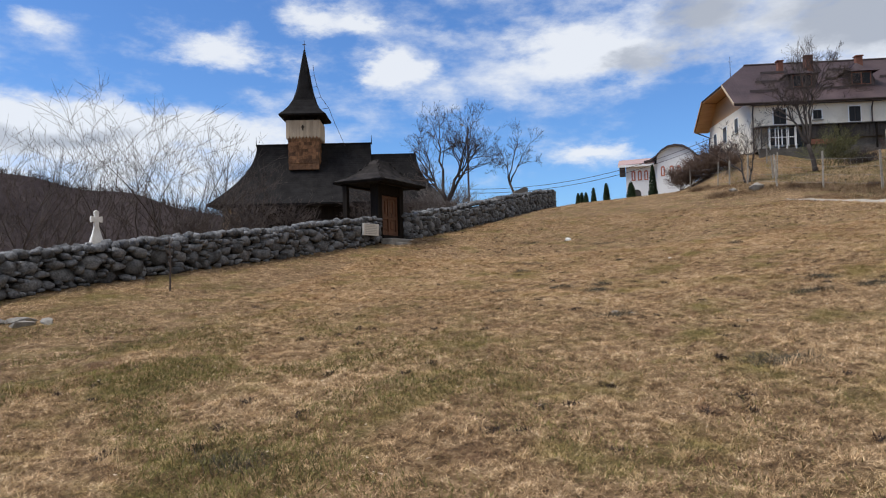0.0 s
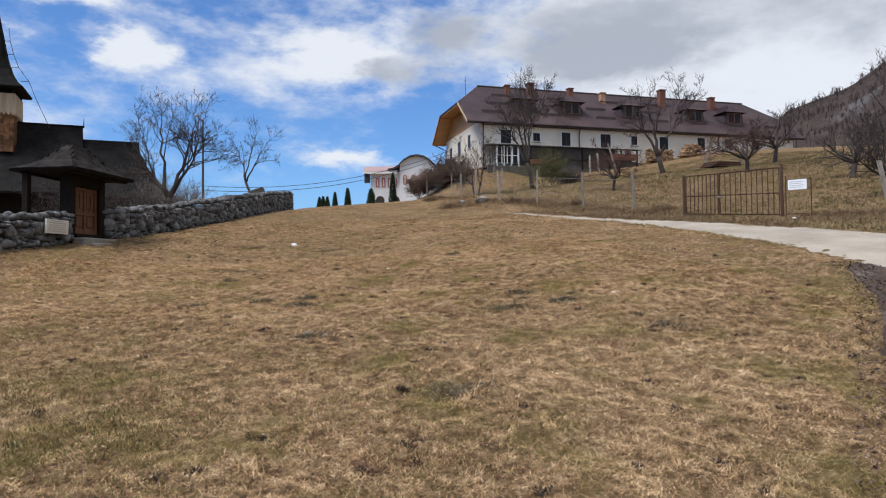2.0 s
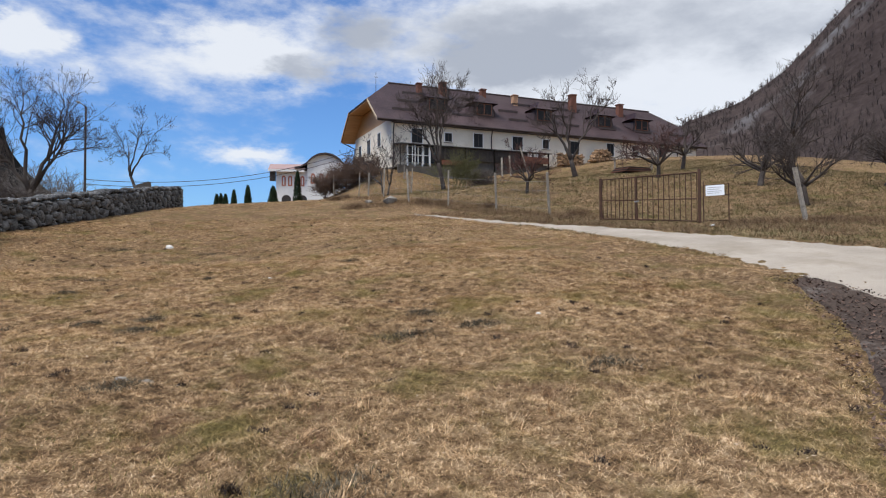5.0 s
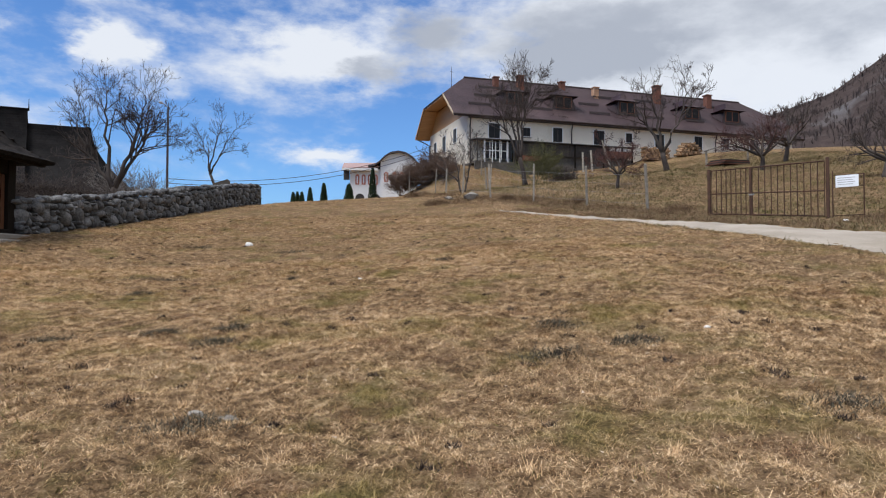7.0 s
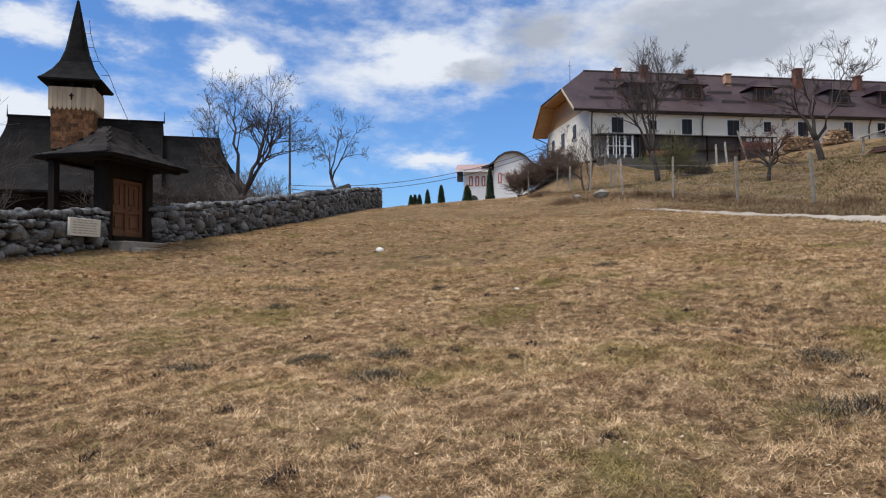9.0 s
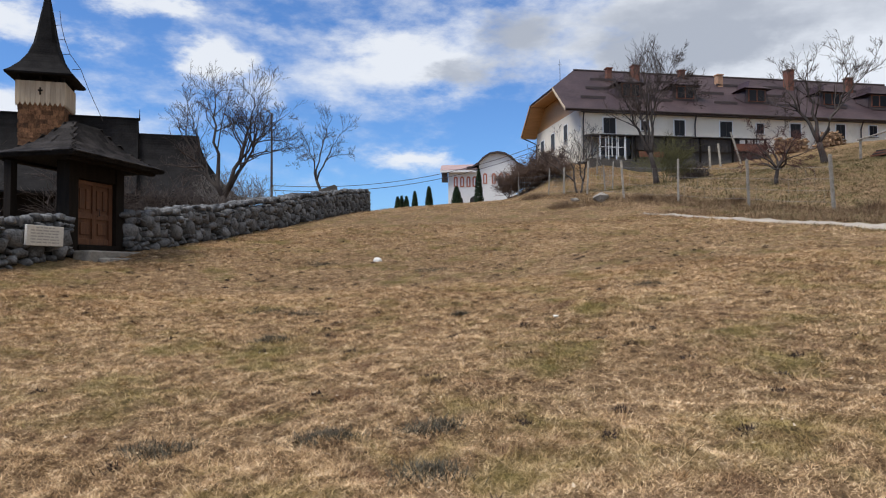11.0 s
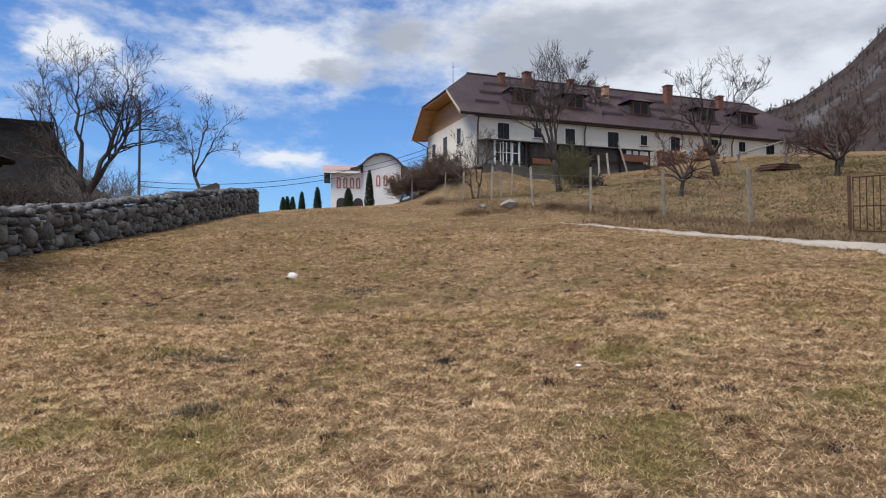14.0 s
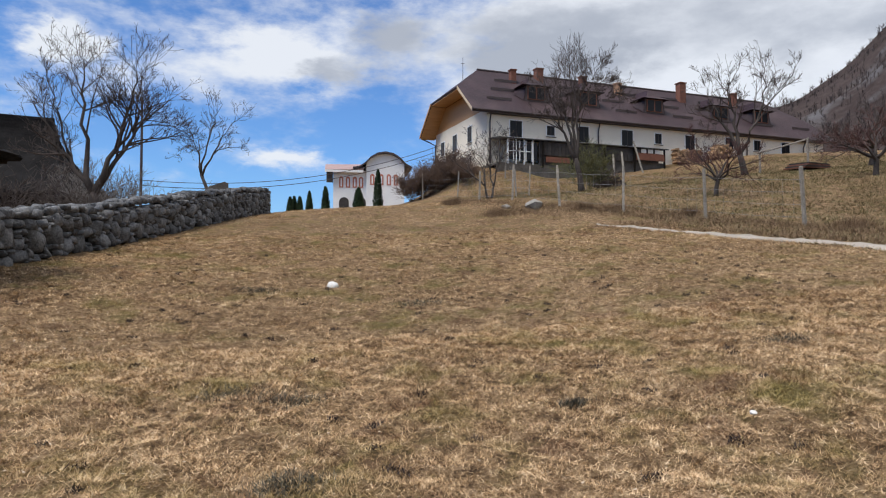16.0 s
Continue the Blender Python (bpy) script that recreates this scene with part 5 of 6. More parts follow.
def cypress(x, y, top, r, seed):
    """A narrow evergreen: a tapered trunk with many small upright sprays."""
    rng = np.random.default_rng(seed)
    z0 = gz(x, y)
    h = top - z0
    root = thing("cypress", pose(x, y, z0), "narrow dark green conical cypress", "tree", "row of cypresses")
    part("trunk", Shape().tube([(0, 0, -0.1), (0, 0, h * 0.8)], [0.06, 0.01], 6), "bark", root)
    V, F = [], []
    for i in range(900):
        u = rng.uniform(0.02, 1.0)
        rr = r * (1 - u) ** 0.55 * (0.6 + 0.4 * min(1, u * 6)) * rng.uniform(0.55, 1.12)
        a = rng.uniform(0, 2 * math.pi)
        p = np.array([rr * math.cos(a), rr * math.sin(a), u * h])
        L, w = rng.uniform(0.10, 0.22), rng.uniform(0.03, 0.06)
        tip = p + np.array([math.cos(a) * 0.06, math.sin(a) * 0.06, L])
        sd_ = np.array([-math.sin(a), math.cos(a), 0]) * w
        inn = p - np.array([math.cos(a), math.sin(a), 0.4]) * 0.06
        o = len(V)
        V += [p - sd_, p + sd_, tip, inn]
        F += [(o, o + 1, o + 2), (o + 1, o + 3, o + 2), (o + 3, o, o + 2)]
    me = to_mesh("crown", V, F, M["cypress"])
    ob = new("crown", me)
    ob.parent = root


for i, (x, y, top, r) in enumerate(((5.57, 58.9, 9.95, 0.38), (3.37, 52.0, 7.75, 0.36), (1.72, 55.9, 8.25, 0.30), (0.72, 56.4, 7.95, 0.25), (0.12, 56.6, 7.6, 0.25), (-0.22, 57.2, 7.7, 0.24), (-0.50, 56.4, 7.55, 0.24))):
    cypress(x, y, top, r, 90 + i)


# ---- fences, iron gate, sign ----
def make_fence(points, label, seed, wires=(0.25, 0.6, 0.95, 1.3)):
    rng = random.Random(seed)
    x0, y0, _ = points[0]
    f = thing("fence", pose(0, 0, 0), label, "fence")
    tops = []
    for x, y, h in points:
        z = gz(x, y)
        lx, ly = rng.uniform(-0.10, 0.10), rng.uniform(-0.06, 0.06)
        w = rng.uniform(0.030, 0.043)
        part("post", Shape().loft([[(x - w, y - w, z - 0.2), (x + w, y - w, z - 0.2), (x + w, y + w, z - 0.2), (x - w, y + w, z - 0.2)], [(x + lx - w, y + ly - w, z + h - 0.04), (x + lx + w, y + ly - w, z + h - 0.04), (x + lx + w, y + ly + w, z + h - 0.04), (x + lx - w, y + ly + w, z + h - 0.04)], [(x + lx - w * 0.6, y + ly - w * 0.6, z + h), (x + lx + w * 0.6, y + ly - w * 0.6, z + h), (x + lx + w * 0.6, y + ly + w * 0.6, z + h), (x + lx - w * 0.6, y + ly + w * 0.6, z + h)]]), "concrete", f)
        tops.append((x, y, z, h))
    for (xa, ya, za, ha), (xb, yb, zb, hb) in zip(tops, tops[1:]):
        net = Shape()
        for u in wires:
            net.tube([(xa, ya, za + min(u, ha - 0.1)), ((xa + xb) / 2, (ya + yb) / 2, (za + zb) / 2 + u - 0.03), (xb, yb, zb + min(u, hb - 0.1))], 0.004, 3)
        n = max(2, int(math.hypot(xb - xa, yb - ya) / 0.30))
        for j in range(1, n):
            t = j / n
            px, py, pz = xa + (xb - xa) * t, ya + (yb - ya) * t, za + (zb - za) * t
            net.tube([(px, py, pz + wires[0] - 0.03), (px, py, pz + wires[-1] - 0.03)], 0.0025, 3)
        part("wire_netting", net, "wire", f)
    return f


make_fence([(12.67, 27.18, 1.68), (11.6, 30.1, 1.6), (10.35, 33.0, 1.65), (9.17, 35.75, 1.6), (8.75, 40.0, 1.6), (8.9, 45.5, 1.6), (9.2, 51.0, 1.75), (8.0, 55.3, 1.8)], "weathered concrete fence posts with sagging wire netting", 1)
make_fence([(11.7, 45.6, 1.75), (12.6, 50.0, 1.7), (13.0, 53.2, 1.6)], "short run of concrete posts and wire before the house", 2)
make_fence([(22.0, 19.85, 1.35), (26.5, 18.0, 1.4)], "low orchard fence of weathered concrete posts", 4)


def make_iron_gate():
    a, b = Vector((13.2, 24.2, 0)), Vector((15.22, 21.6, 0))
    d = (b - a).normalized()
    rz = math.degrees(math.atan2(d.y, d.x))
    z0, z1 = gz(a.x, a.y), gz(b.x, b.y)
    g = thing("iron_gate", pose(a.x, a.y, z0, 0, 0, rz), "closed rusty double-leaf iron bar gate of the orchard", "gate")
    W = (b - a).length
    s0 = 0.03
    zb = lambda x: 0.06 + (z1 - z0) * x / W
    zt = lambda x: 1.40 + (0.22 + z1 - z0) * x / W
    part("gate_post", Shape().box(-0.04, 0.04, -0.04, 0.04, -0.3, 1.45, b=0.008), "rust", g)
    part("gate_post", Shape().box(W - 0.02, W + 0.06, -0.04, 0.04, -0.5, 1.72 + z1 - z0, b=0.008), "rust", g)
    for x0, x1, n in ((0.08, 1.25, 8), (1.29, W - 0.06, 11)):
        leaf = part("leaf", Shape().tube([(x0, 0, zb(x0)), (x0, 0, zt(x0)), (x1, 0, zt(x1)), (x1, 0, zb(x1)), (x0, 0, zb(x0))], 0.026, 6), "rust", g)
        if x0 < 1:
            part("meeting_stile", Shape().box(x1 - 0.04, x1 + 0.02, -0.035, 0.035, zb(x1) - 0.02, zt(x1)), "rust", leaf)
        for i in range(1, n):
            x = x0 + (x1 - x0) * i / n
            part("bar", Shape().tube([(x, 0, zb(x)), (x, 0, zt(x))], 0.016, 5), "rust", leaf)
        mid = lambda x: zb(x) + 0.46 * (zt(x) - zb(x))
        part("cross_rail", Shape().tube([(x0, 0.0, mid(x0)), (x1, 0.0, mid(x1))], 0.02, 5), "rust", leaf)
    part("latch", Shape().box(1.2, 1.36, -0.06, -0.036, zb(1.27) + 0.58, zb(1.27) + 0.63), "wire", g)
    # sign beside the gate
    p = b + d * 0.12
    s = thing("sign", pose(p.x, p.y, z1, 0, 0, rz), "white notice board on a thin rusty iron frame", "sign")
    part("frame", Shape().tube([(0.02, 0, -0.2), (0.02, 0, 1.32)], 0.018, 5).tube([(0.78, 0, -0.2), (0.78, 0, 1.2)], 0.018, 5).tube([(0.02, 0, 1.18), (0.78, 0, 1.18)], 0.012, 5).tube([(0.02, 0, 0.86), (0.78, 0, 0.86)], 0.012, 5).tube([(0.02, 0, 0.06), (0.78, 0, 0.06)], 0.012, 5), "rust", s)
    part("board", Shape().box(0.10, 0.66, -0.035, -0.02, 0.84, 1.17, b=0.004), "paper", s)
    for i in range(4):
        part("lettering", Shape().box(0.15, 0.58 - 0.06 * (i % 2), -0.039, -0.036, 1.09 - i * 0.06, 1.105 - i * 0.06), "letters", s)
    # leaning post next to the sign
    l = thing("leaning_post", pose(17.95, 20.05, gz(17.95, 20.05)), "pale weathered concrete post leaning beside an apple tree", "post")
    part("shaft", Shape().loft([[(-0.055, -0.055, -0.2), (0.055, -0.055, -0.2), (0.055, 0.055, -0.2), (-0.055, 0.055, -0.2)], [(-0.50, -0.05, 1.65), (-0.40, -0.05, 1.65), (-0.40, 0.05, 1.65), (-0.50, 0.05, 1.65)]]), "concrete", l)


make_iron_gate()


# ---- street lamp, cables, small things ----
def make_lamp():
    x, y = -10.1, 60.2
    z = gz(x, y)
    l = thing("street_lamp", pose(x, y, z), "tall grey pole with a small street lamp head", "street lamp")
    H = 14.5 - z
    part("pole", Shape().tube([(0, 0, -0.3), (0, 0, H)], [0.11, 0.065], 8), "dark_metal", l)
    part("arm", Shape().tube([(0, 0, H - 0.1), (-0.2, -0.3, H + 0.12), (-0.35, -0.55, H + 0.15)], 0.035, 5), "lamp_head", l)
    part("lamp_head", Shape().box(-0.5, -0.25, -0.85, -0.45, H + 0.08, H + 0.2, b=0.03), "lamp_head", l)
    for k, (za, zb) in enumerate(((8.95, 13.05), (8.6, 12.65))):
        a, b = Vector((x, y, za)), Vector((11.6, 64.2, zb))
        pts = []
        for i in range(17):
            t = i / 16
            p = a.lerp(b, t)
            p.z -= 1.25 * 4 * t * (1 - t)
            pts.append(p)
        single("overhead_cable", Shape().tube(pts, 0.022, 4), "dark_metal", pose(0, 0, 0), "thin dark overhead cable from lamp pole to house", "cable", "overhead cables")


make_lamp()


def small_things():
    # white gravestone cross behind the wall
    x, y = -13.6, 17.0
    c = thing("stone_cross", pose(x, y, gz(x, y), 0, 0, 60), "white stone cross monument on a flared plinth", "monument")
    top = 3.62 - gz(x, y)
    part("plinth", Shape().loft([[(-a, -a * 0.5, z), (a, -a * 0.5, z), (a, a * 0.5, z), (-a, a * 0.5, z)] for a, z in ((0.26, -0.4), (0.19, top - 0.95), (0.11, top - 0.66), (0.06, top - 0.42))]), "white_stone", c)
    part("cross", Shape().slab([(-0.060, top - 0.44), (0.060, top - 0.44), (0.048, top - 0.30), (0.150, top - 0.33), (0.162, top - 0.24), (0.150, top - 0.15), (0.048, top - 0.18), (0.066, top - 0.03), (0.000, top + 0.02), (-0.066, top - 0.03), (-0.048, top - 0.18), (-0.150, top - 0.15), (-0.162, top - 0.24), (-0.150, top - 0.33), (-0.048, top - 0.30)], -0.05, 0.05), "white_stone", c)
    # grey tank behind the wall
    x, y = -3.95, 44.4
    t = thing("water_tank", pose(x, y, gz(x, y), 0, 0, 8), "small grey concrete housing behind the wall", "housing")
    h = 6.95 - gz(x, y)
    part("body", Shape().slab([(-0.5, -0.2), (0.35, -0.2), (0.35, h - 0.1), (0.2, h), (-0.5, h - 0.25)], -0.5, 0.5), "grey_concrete", t)
    # loose rocks
    rk = stone_meshes(4, 21, M["pale_rock"], "rock", 0.2, False)
    wk = stone_meshes(2, 22, M["white_stone"], "rock")
    for (x, y, L, W, H, me, label) in ((8.3, 36.2, 1.2, 0.6, 0.42, rk[0], "pale grey boulder in the grass"), (7.4, 36.9, 0.35, 0.3, 0.2, rk[1], "small grey rock in the grass"), (-0.56, 22.7, 0.18, 0.14, 0.13, wk[0], "single white stone on the meadow"), (4.65, 10.55, 0.06, 0.045, 0.035, wk[1], "small white stone chip in the grass"), (1.78, 15.53, 0.11, 0.05, 0.03, wk[1], "pale flat stone chip in the grass"), (0.35, 9.2, 0.09, 0.07, 0.04, rk[2], "flat grey stone among dead weeds"), (0.55, 9.1, 0.12, 0.07, 0.035, rk[3], "flat grey stone among dead weeds"), (15.0, 20.7, 0.2, 0.12, 0.08, wk[0], "white stone beside the gate")):
        ob = new("rock", me)
        ob.matrix_world = pose(x, y, gz(x, y) + H * (0.28 if H > 0.1 else 0.1), 5, 4, 30 * x) @ Matrix.Diagonal((L, W, H, 1))
        tagged(ob, label, "rock", "loose stones")
    # slim stake
    x, y = -7.64, 11.5
    s = thing("stake", pose(x, y, gz(x, y)), "thin dry sapling with a wooden stake", "sapling")
    part("stem", Shape().tube([(0, 0, -0.1), (0.02, 0, 0.6), (-0.02, 0.02, 1.0)], [0.018, 0.016, 0.008], 5), "twig", s)
    for i in range(7):
        a = i * 2.4
        part("twig", Shape().tube([(0, 0, 0.4 + i * 0.075), (0.14 * math.cos(a), 0.14 * math.sin(a), 0.58 + i * 0.08)], [0.008, 0.004], 4), "twig", s)
    # stack of brown boards in the orchard
    x, y = 24.0, 39.6
    b = thing("board_stack", pose(x, y, gz(x, y), 0, 0, 20), "stack of rusty brown boards on the grass", "boards")
    for i in range(4):
        part("board", Shape().box(-1.3 + 0.08 * i, 1.3 + 0.05 * i, -0.5, 0.5, 0.08 + 0.07 * i, 0.14 + 0.07 * i, pose(0, 0, 0, 0, -4, 3 * i)), "dark_board" if i % 2 else "red_board", b)
    part("trestle", Shape().box(-1.0, -0.9, -0.4, 0.4, -0.3, 0.10), "dark_board", b)
    part("trestle", Shape().box(0.9, 1.0, -0.4, 0.4, -0.3, 0.08), "dark_board", b)


small_things()


def yard_things():
    m = pose(HX, HY, 0, 0, 0, HRZ)
    for k, (x, lean, h) in enumerate(((11.0, -0.5, 2.3), (8.6, 0.2, 1.6), (9.4, 0.1, 1.7))):
        c = m @ Vector((x, -2.3, 0))
        z = gz(c.x, c.y)
        pl = thing("plank", pose(c.x, c.y, z, 0, 0, HRZ), "grey weathered plank leaning against the porch", "plank", "leaning planks")
        part("board", Shape().loft([[(-0.07, -0.02, -0.1), (0.07, -0.02, -0.1), (0.07, 0.02, -0.1), (-0.07, 0.02, -0.1)], [(lean - 0.07, 0.42, h), (lean + 0.07, 0.42, h), (lean + 0.07, 0.46, h), (lean - 0.07, 0.46, h)]]), "concrete", pl)
    a, b = FRAME_A, FRAME_B
    z = gz(*a)
    f = thing("drying_frame", pose(a[0], a[1], z), "weathered wooden drying frame on two posts", "frame")
    d = (b[0] - a[0], b[1] - a[1], gz(*b) - z)
    part("post", Shape().box(-0.05, 0.05, -0.05, 0.05, -0.2, 1.75, b=0.01), "concrete", f)
    part("post", Shape().box(d[0] - 0.05, d[0] + 0.05, d[1] - 0.05, d[1] + 0.05, d[2] - 0.2, d[2] + 1.25, b=0.01), "concrete", f)
    part("beam", Shape().tube([(0.1, 0, 1.70), (d[0] - 0.2, d[1], d[2] + 1.2)], 0.05, 6), "concrete", f)
    rk = stone_meshes(3, 27, M["pale_rock"], "rock", 0.2, False)
    for i, (x, y, L, W) in enumerate(((-8.05, 8.45, 0.42, 0.22), (-7.75, 8.2, 0.3, 0.2), (-8.35, 8.3, 0.36, 0.24), (-7.5, 8.35, 0.2, 0.14))):
        ob = new("rock", rk[i % 3])
        ob.matrix_world = pose(x, y, gz(x, y) + 0.02, 4, 3, 50 * i) @ Matrix.Diagonal((L, W, 0.12, 1))
        tagged(ob, "flat whitish stone in the grass below the wall", "rock", "loose stones")


FRAME_A, FRAME_B = (29.26, 45.4), (27.3, 47.1)
yard_things()


def wood_pile(x0, x1, h, seed, heap=False):
    rng = random.Random(seed)
    m = pose(HX, HY, 0, 0, 0, HRZ)
    c = m @ Vector(((x0 + x1) / 2, -0.9, 0))
    z = gz(c.x, c.y)
    p = thing("wood_pile", pose(c.x, c.y, z, 0, 0, HRZ), "heap of split firewood against the house wall" if heap else "stacked split firewood against the house wall", "firewood", "firewood piles")
    logs = []
    for k in range(5):
        r = rng.uniform(0.07, 0.11)
        o = [(r * rng.uniform(0.8, 1.2) * math.cos(a), r * rng.uniform(0.8, 1.2) * math.sin(a)) for a in (2 * math.pi * j / 7 for j in range(7))]
        sh = Shape().slab(o, -0.32, 0.32)
        logs.append(to_mesh("log", sh.v, sh.f, M["logs"]))
    W = (x1 - x0) / 2
    zz = 0.05
    row = 0
    while zz < h:
        x = -W + (0.09 if row % 2 else 0)
        while x < W:
            lim = h * (1 - (x / W) ** 2) if heap else h * rng.uniform(0.85, 1.05)
            if zz < lim:
                lg = new("log", rng.choice(logs))
                lg.parent = p
                lg.matrix_local = pose(x + rng.uniform(-0.02, 0.02), rng.uniform(-0.08, 0.08), zz, rng.uniform(-6, 6) * (4 if heap else 1), rng.uniform(0, 360), rng.uniform(-8, 8) * (4 if heap else 1))
            x += 0.185
        zz += 0.16
        row += 1


wood_pile(14.9, 17.3, 1.05, 1)
wood_pile(18.0, 20.6, 1.15, 2, True)


# ---- grass, weeds and fallen leaves ----
def blades(name, x, y, length, width, lean, mat, label, category, rng, lift=0.0, comb=None):
    """One thin bent blade at each place, most of them laid over."""
    n = len(x)
    z = ground_np(x, y) + lift
    a = rng.uniform(0, 2 * math.pi, n) if comb is None else comb + rng.normal(0, 1.0, n)
    tilt = np.radians(rng.uniform(*lean, n))
    d = np.stack([np.cos(a) * np.sin(tilt), np.sin(a) * np.sin(tilt), np.cos(tilt)], -1)
    b = a + rng.uniform(0.6, 2.5, n)
    s = np.stack([np.cos(b), np.sin(b), rng.uniform(-0.3, 0.3, n)], -1) * (width / 2)[:, None]
    p = np.stack([x, y, z - 0.006], -1)
    V = np.stack([p - s, p + s, p + d * length[:, None]], 1).reshape(-1, 3)
    me = bpy.data.meshes.new(name)
    me.vertices.add(3 * n)
    me.vertices.foreach_set("co", V.ravel())
    me.loops.add(3 * n)
    me.loops.foreach_set("vertex_index", np.arange(3 * n, dtype=np.int32))
    me.polygons.add(n)
    me.polygons.foreach_set("loop_start", np.arange(0, 3 * n, 3, dtype=np.int32))
    me.update(calc_edges=True)
    me.materials.append(M[mat])
    ob = new(name, me)
    return tagged(ob, label, category, kind="stuff")


def inside_road(x, y):
    xl = np.interp(y, [q[1] for q in ROAD_L], [q[0] for q in ROAD_L])
    xr = np.interp(y, [q[1] for q in ROAD_R], [q[0] for q in ROAD_R])
    verge = np.interp(y, [-4, 1, 4.8, 6.3, 7.7, 9.3, 11.2, 12.5], [2.6, 2.9, 3.9, 5.2, 6.4, 7.8, 8.9, 20])
    return ((x > np.minimum(xl, verge) + 0.05) & (x < xr)) | ((y < -4) & (x > 2))


def make_grass():
    rng = np.random.default_rng(12)

    def scatter(n, x0, x1, y0, y1, clump, radius):
        k = n // clump
        cx, cy = rng.uniform(x0, x1, k), rng.uniform(y0, y1, k)
        x = np.repeat(cx, clump) + rng.normal(0, radius, k * clump)
        y = np.repeat(cy, clump) + rng.normal(0, radius, k * clump)
        return x, y, np.repeat(rng.uniform(0, 2 * math.pi, k), clump)

    sets = []
    for n, x0, x1, y0, y1, cl, r in ((860000, -5, 7.5, 2.0, 12, 22, 0.05), (620000, -6, 7, 11, 19, 22, 0.055), (260000, -7, 10.5, 18, 30, 14, 0.08), (90000, -9.5, -4, 3, 20, 14, 0.06), (60000, -4, 9, 29, 46, 12, 0.11), (80000, 6.5, 10.6, 8, 19, 14, 0.06), (50000, -9.5, -4.5, 3, 12, 14, 0.05)):
        sets.append(scatter(n, x0, x1, y0, y1, cl, r))
    x, y, comb = (np.concatenate([q[i] for q in sets]) for i in (0, 1, 2))
    wall_x = -6.9 + (y - 20.7) * 0.2591
    keep = ~inside_road(x, y) & (x > wall_x + 0.12)
    x, y, comb = x[keep], y[keep], comb[keep]
    far = np.clip((np.hypot(x, y - 6) - 5) / 20, 0, 1.5)
    n = len(x)
    blades("grass", x, y, rng.uniform(0.015, 0.06, n) * (1 + 0.6 * far), rng.uniform(0.002, 0.0048, n) * (1 + 1.9 * far), (42, 90), "grass", "short dry straw-coloured matted grass", "grass", rng, 0.01, comb)
    # greener blades in loose drifts
    x, y, _ = scatter(60000, -6, 8, 2, 24, 20, 0.12)
    g = np.sin(0.9 * x + 1.3 * np.sin(0.5 * y)) * np.sin(0.8 * y + 1.1 * np.sin(0.7 * x)) + rng.normal(0, 0.3, len(x))
    keep = (g > 0.35) & ~inside_road(x, y) & (x > -6.9 + (y - 20.7) * 0.2591 + 0.1)
    x, y = x[keep], y[keep]
    n = len(x)
    blades("green_grass", x, y, rng.uniform(0.03, 0.07, n), rng.uniform(0.003, 0.006, n), (20, 75), "green", "sparse olive-green grass among the straw", "grass", rng)
    # mossy green turf low on the slope; its dark olive also stands in for shade
    q = rng.normal(0, 1, (230000, 2))
    x, y = -4.2 + 2.4 * q[:, 0], 4.4 + 2.2 * q[:, 1]
    g = np.sin(2.1 * x + 1.3 * np.sin(1.5 * y)) * np.sin(1.9 * y + 1.1 * np.sin(1.7 * x)) + rng.normal(0, 0.3, len(x))
    keep = (g > 0.0) & (x > -9.5) & (y > 1)
    x, y = x[keep], y[keep]
    n = len(x)
    blades("mossy_grass", x, y, rng.uniform(0.03, 0.07, n), rng.uniform(0.004, 0.008, n), (20, 80), "green", "yellow-green mossy turf low on the slope, darkened for shade", "grass", rng, 0.012)
    # orchard grass
    x, y, _ = scatter(320000, 10, 34, 14, 54, 10, 0.14)
    keep = ~inside_road(x, y) & (y < 54)
    x, y = x[keep], y[keep]
    n = len(x)
    blades("orchard_grass", x, y, rng.uniform(0.06, 0.16, n), rng.uniform(0.012, 0.026, n), (35, 88), "orchard", "rough dry orchard grass", "grass", rng)
    # ragged tall grass at the road bank and the foot of the wall
    bx, by = [], []
    for xa, ya, xb, yb, m, sp in ((13.5, 19.0, 9.0, 30.5, 9000, 0.35), (13.3, 24.0, 9.4, 35.5, 14000, 0.5), (15.8, 20.8, 19.5, 19.6, 9000, 0.35), (16.5, 17.0, 15.0, 20.5, 3000, 0.5), (17.5, 20.0, 24.0, 16.0, 9000, 0.6), (8.3, 33.0, 7.5, 46.0, 6000, 0.6), (6.2, 34.5, 9.6, 36.5, 3000, 0.4)):
        t = rng.uniform(0, 1, m)
        bx.append(xa + (xb - xa) * t + rng.normal(0, sp, m))
        by.append(ya + (yb - ya) * t + rng.normal(0, sp, m))
    x, y = np.concatenate(bx), np.concatenate(by)
    keep = ~inside_road(x, y)
    x, y = x[keep], y[keep]
    n = len(x)
    blades("bank_grass", x, y, rng.uniform(0.07, 0.24, n), rng.uniform(0.006, 0.014, n), (15, 75), "scrub", "ragged dead grass on the road bank", "grass", rng)
    # shaggy dead tussocks along the fence
    for px, py, r in ((6.4, 34.9, 0.5), (9.6, 34.6, 0.45), (10.3, 33.6, 0.5), (11.6, 31.0, 0.4), (13.4, 26.3, 0.5), (7.2, 44.0, 0.5), (6.3, 41.2, 0.5)):
        m = 1500
        q = rng.normal(0, 0.5, (m, 2)) * (r, r * 0.7)
        blades("tussock", px + q[:, 0], py + q[:, 1], rng.uniform(0.12, 0.42, m), rng.uniform(0.006, 0.014, m), (10, 65), "scrub", "shaggy brown tussock of dead grass by the fence", "tussock", rng)
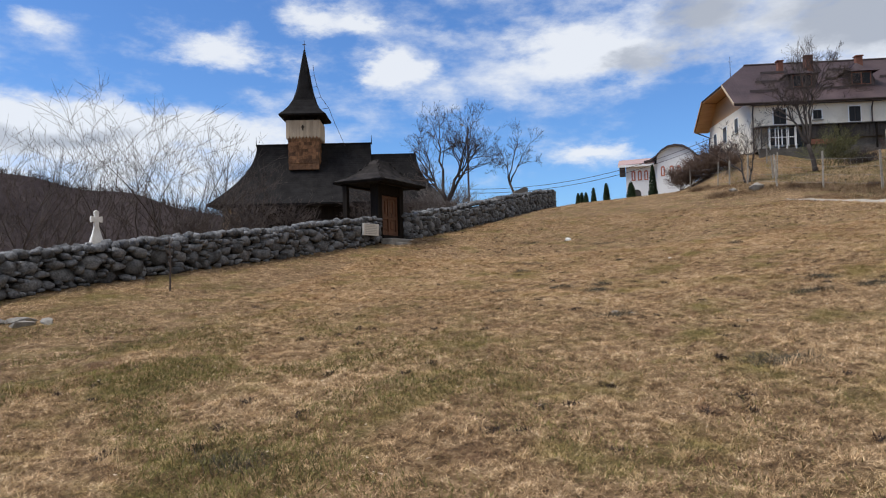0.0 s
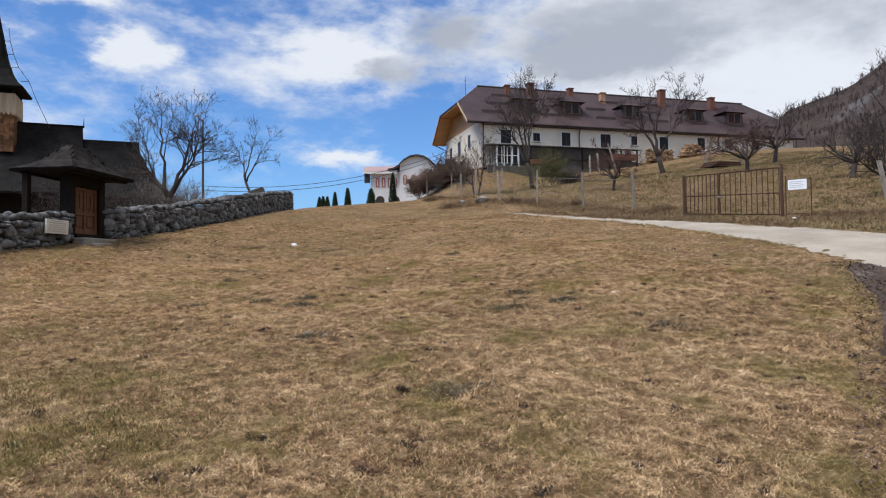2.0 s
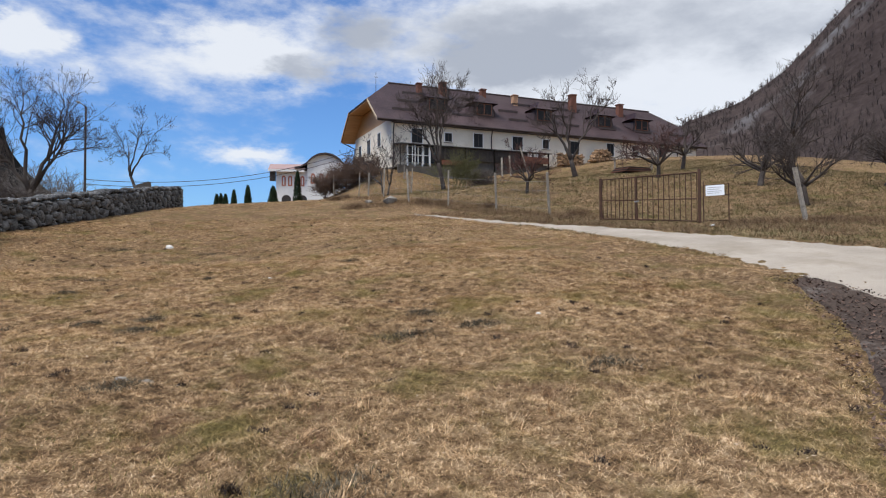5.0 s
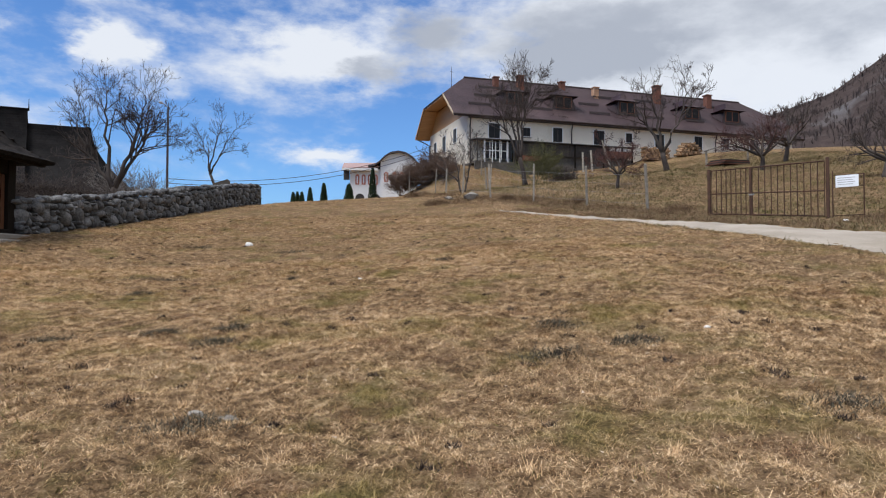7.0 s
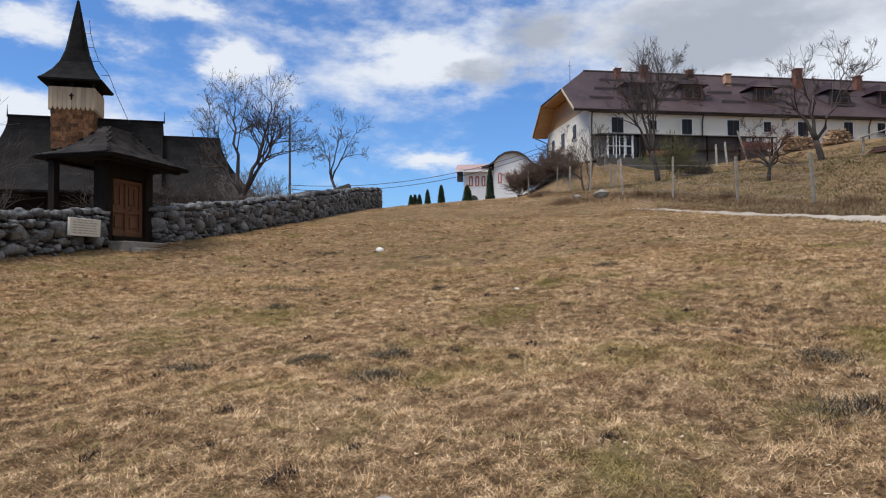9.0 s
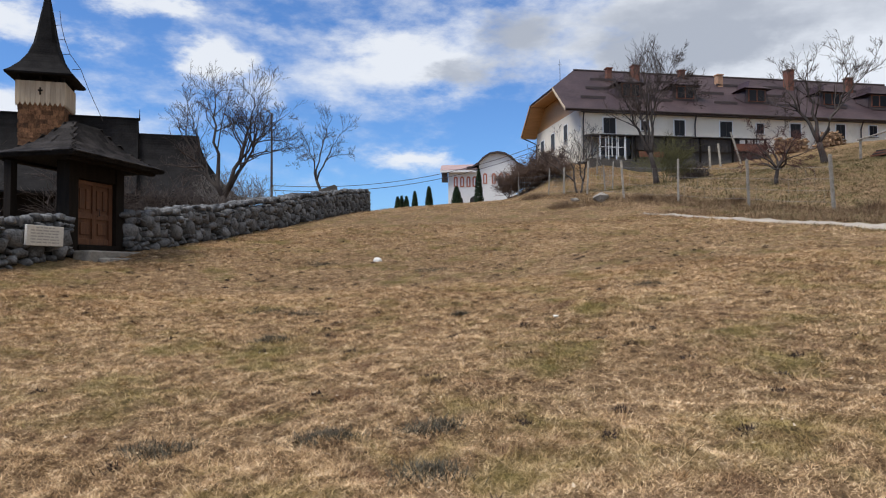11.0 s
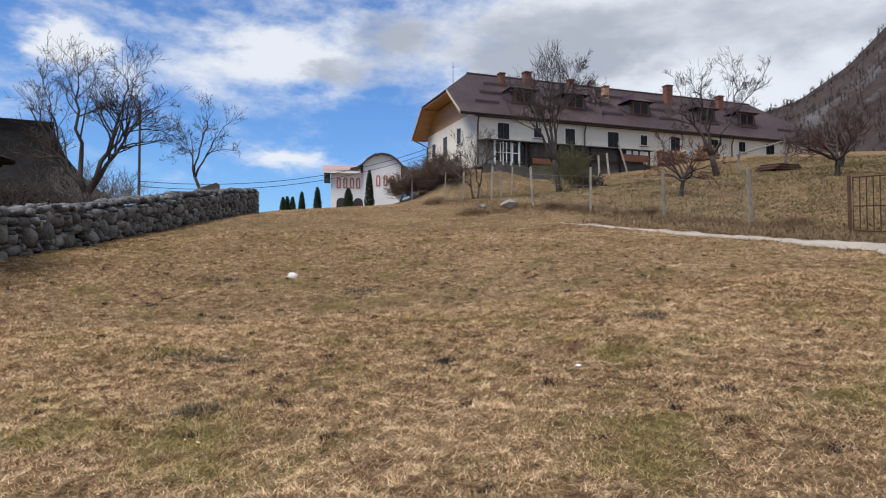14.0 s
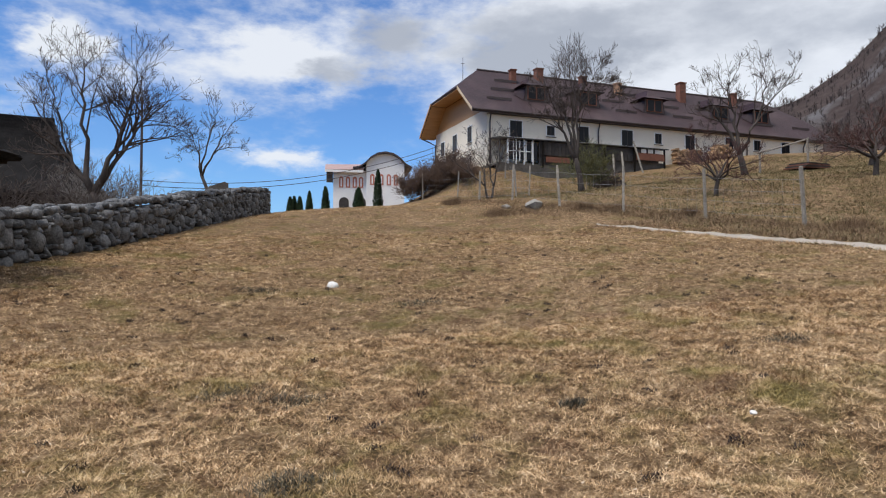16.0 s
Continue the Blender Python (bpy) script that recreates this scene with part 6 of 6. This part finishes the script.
    # dark dead weed patches
    for px, py, r in ((1.68, 6.86, 0.34), (-2.25, 4.05, 0.28), (0.35, 9.0, 0.34), (-1.85, 17.35, 0.36), (4.45, 8.6, 0.38), (3.85, 10.37, 0.25), (-1.45, 11.95, 0.26), (2.95, 10.1, 0.30),
                      (-1.35, 17.05, 0.32), (-1.72, 22.7, 0.4), (0.5, 21.0, 0.5), (0.72, 16.2, 0.10), (-1.45, 15.35, 0.25), (0.2, 12.05, 0.22), (-0.44, 12.0, 0.2), (0.17, 11.35, 0.22), (3.35, 17.1, 0.3), (3.36, 11.06, 0.28)):
        m = 900
        q = rng.normal(0, 0.5, (m, 2)) * (r, r * 0.6)
        blades("weed_patch", px + q[:, 0], py + q[:, 1], rng.uniform(0.03, 0.10, m), rng.uniform(0.004, 0.009, m), (25, 80), "dead_herb", "patch of dark grey dead weeds in the meadow", "weeds", rng)
    # tufts of longer straw, pale flecks and dark clods all over the meadow
    x, y, comb = scatter(26000, -6, 8, 2, 28, 40, 0.035)
    keep = ~inside_road(x, y) & (x > -6.9 + (y - 20.7) * 0.2591 + 0.15)
    x, y, comb = x[keep], y[keep], comb[keep]
    n = len(x)
    blades("grass_tufts", x, y, rng.uniform(0.05, 0.14, n), rng.uniform(0.003, 0.007, n), (25, 80), "grass", "scattered tufts of longer dry straw", "grass", rng, 0.005, comb)
    x, y, comb = scatter(24000, -6, 8, 2, 30, 60, 0.03)
    keep = ~inside_road(x, y) & (x > -6.9 + (y - 20.7) * 0.2591 + 0.15)
    x, y = x[keep], y[keep]
    n = len(x)
    blades("clods", x, y, rng.uniform(0.02, 0.05, n), rng.uniform(0.006, 0.014, n), (20, 80), "verge", "small dark clods and dead moss in the turf", "clods", rng, 0.01)
    m = 1500
    x, y = rng.uniform(-6, 8, m), rng.uniform(2, 26, m)
    keep = ~inside_road(x, y) & (x > -6.9 + (y - 20.7) * 0.2591 + 0.15)
    x, y = x[keep], y[keep]
    n = len(x)
    blades("pale_flecks", x, y, rng.uniform(0.015, 0.04, n), rng.uniform(0.012, 0.028, n), (62, 88), "beige_board", "pale dry leaves and chips in the grass", "leaves", rng, 0.03)
    # fallen leaves on the verge
    m = 34000
    x, y = rng.uniform(2.6, 9.5, m), rng.uniform(-2, 11.5, m)
    verge = np.interp(y, [-4, 1, 4.8, 6.3, 7.7, 9.3, 11.2], [2.6, 2.9, 3.9, 5.2, 6.4, 7.8, 8.9])
    keep = (x > verge - 0.2) & (x < verge + rng.uniform(0.4, 2.6, m))
    x, y = x[keep], y[keep]
    n = len(x)
    blades("fallen_leaves", x, y, rng.uniform(0.02, 0.06, n), rng.uniform(0.015, 0.04, n), (50, 88), "leaf", "brown fallen leaves on the road verge", "leaves", rng, 0.05)


make_grass()


build_stones()
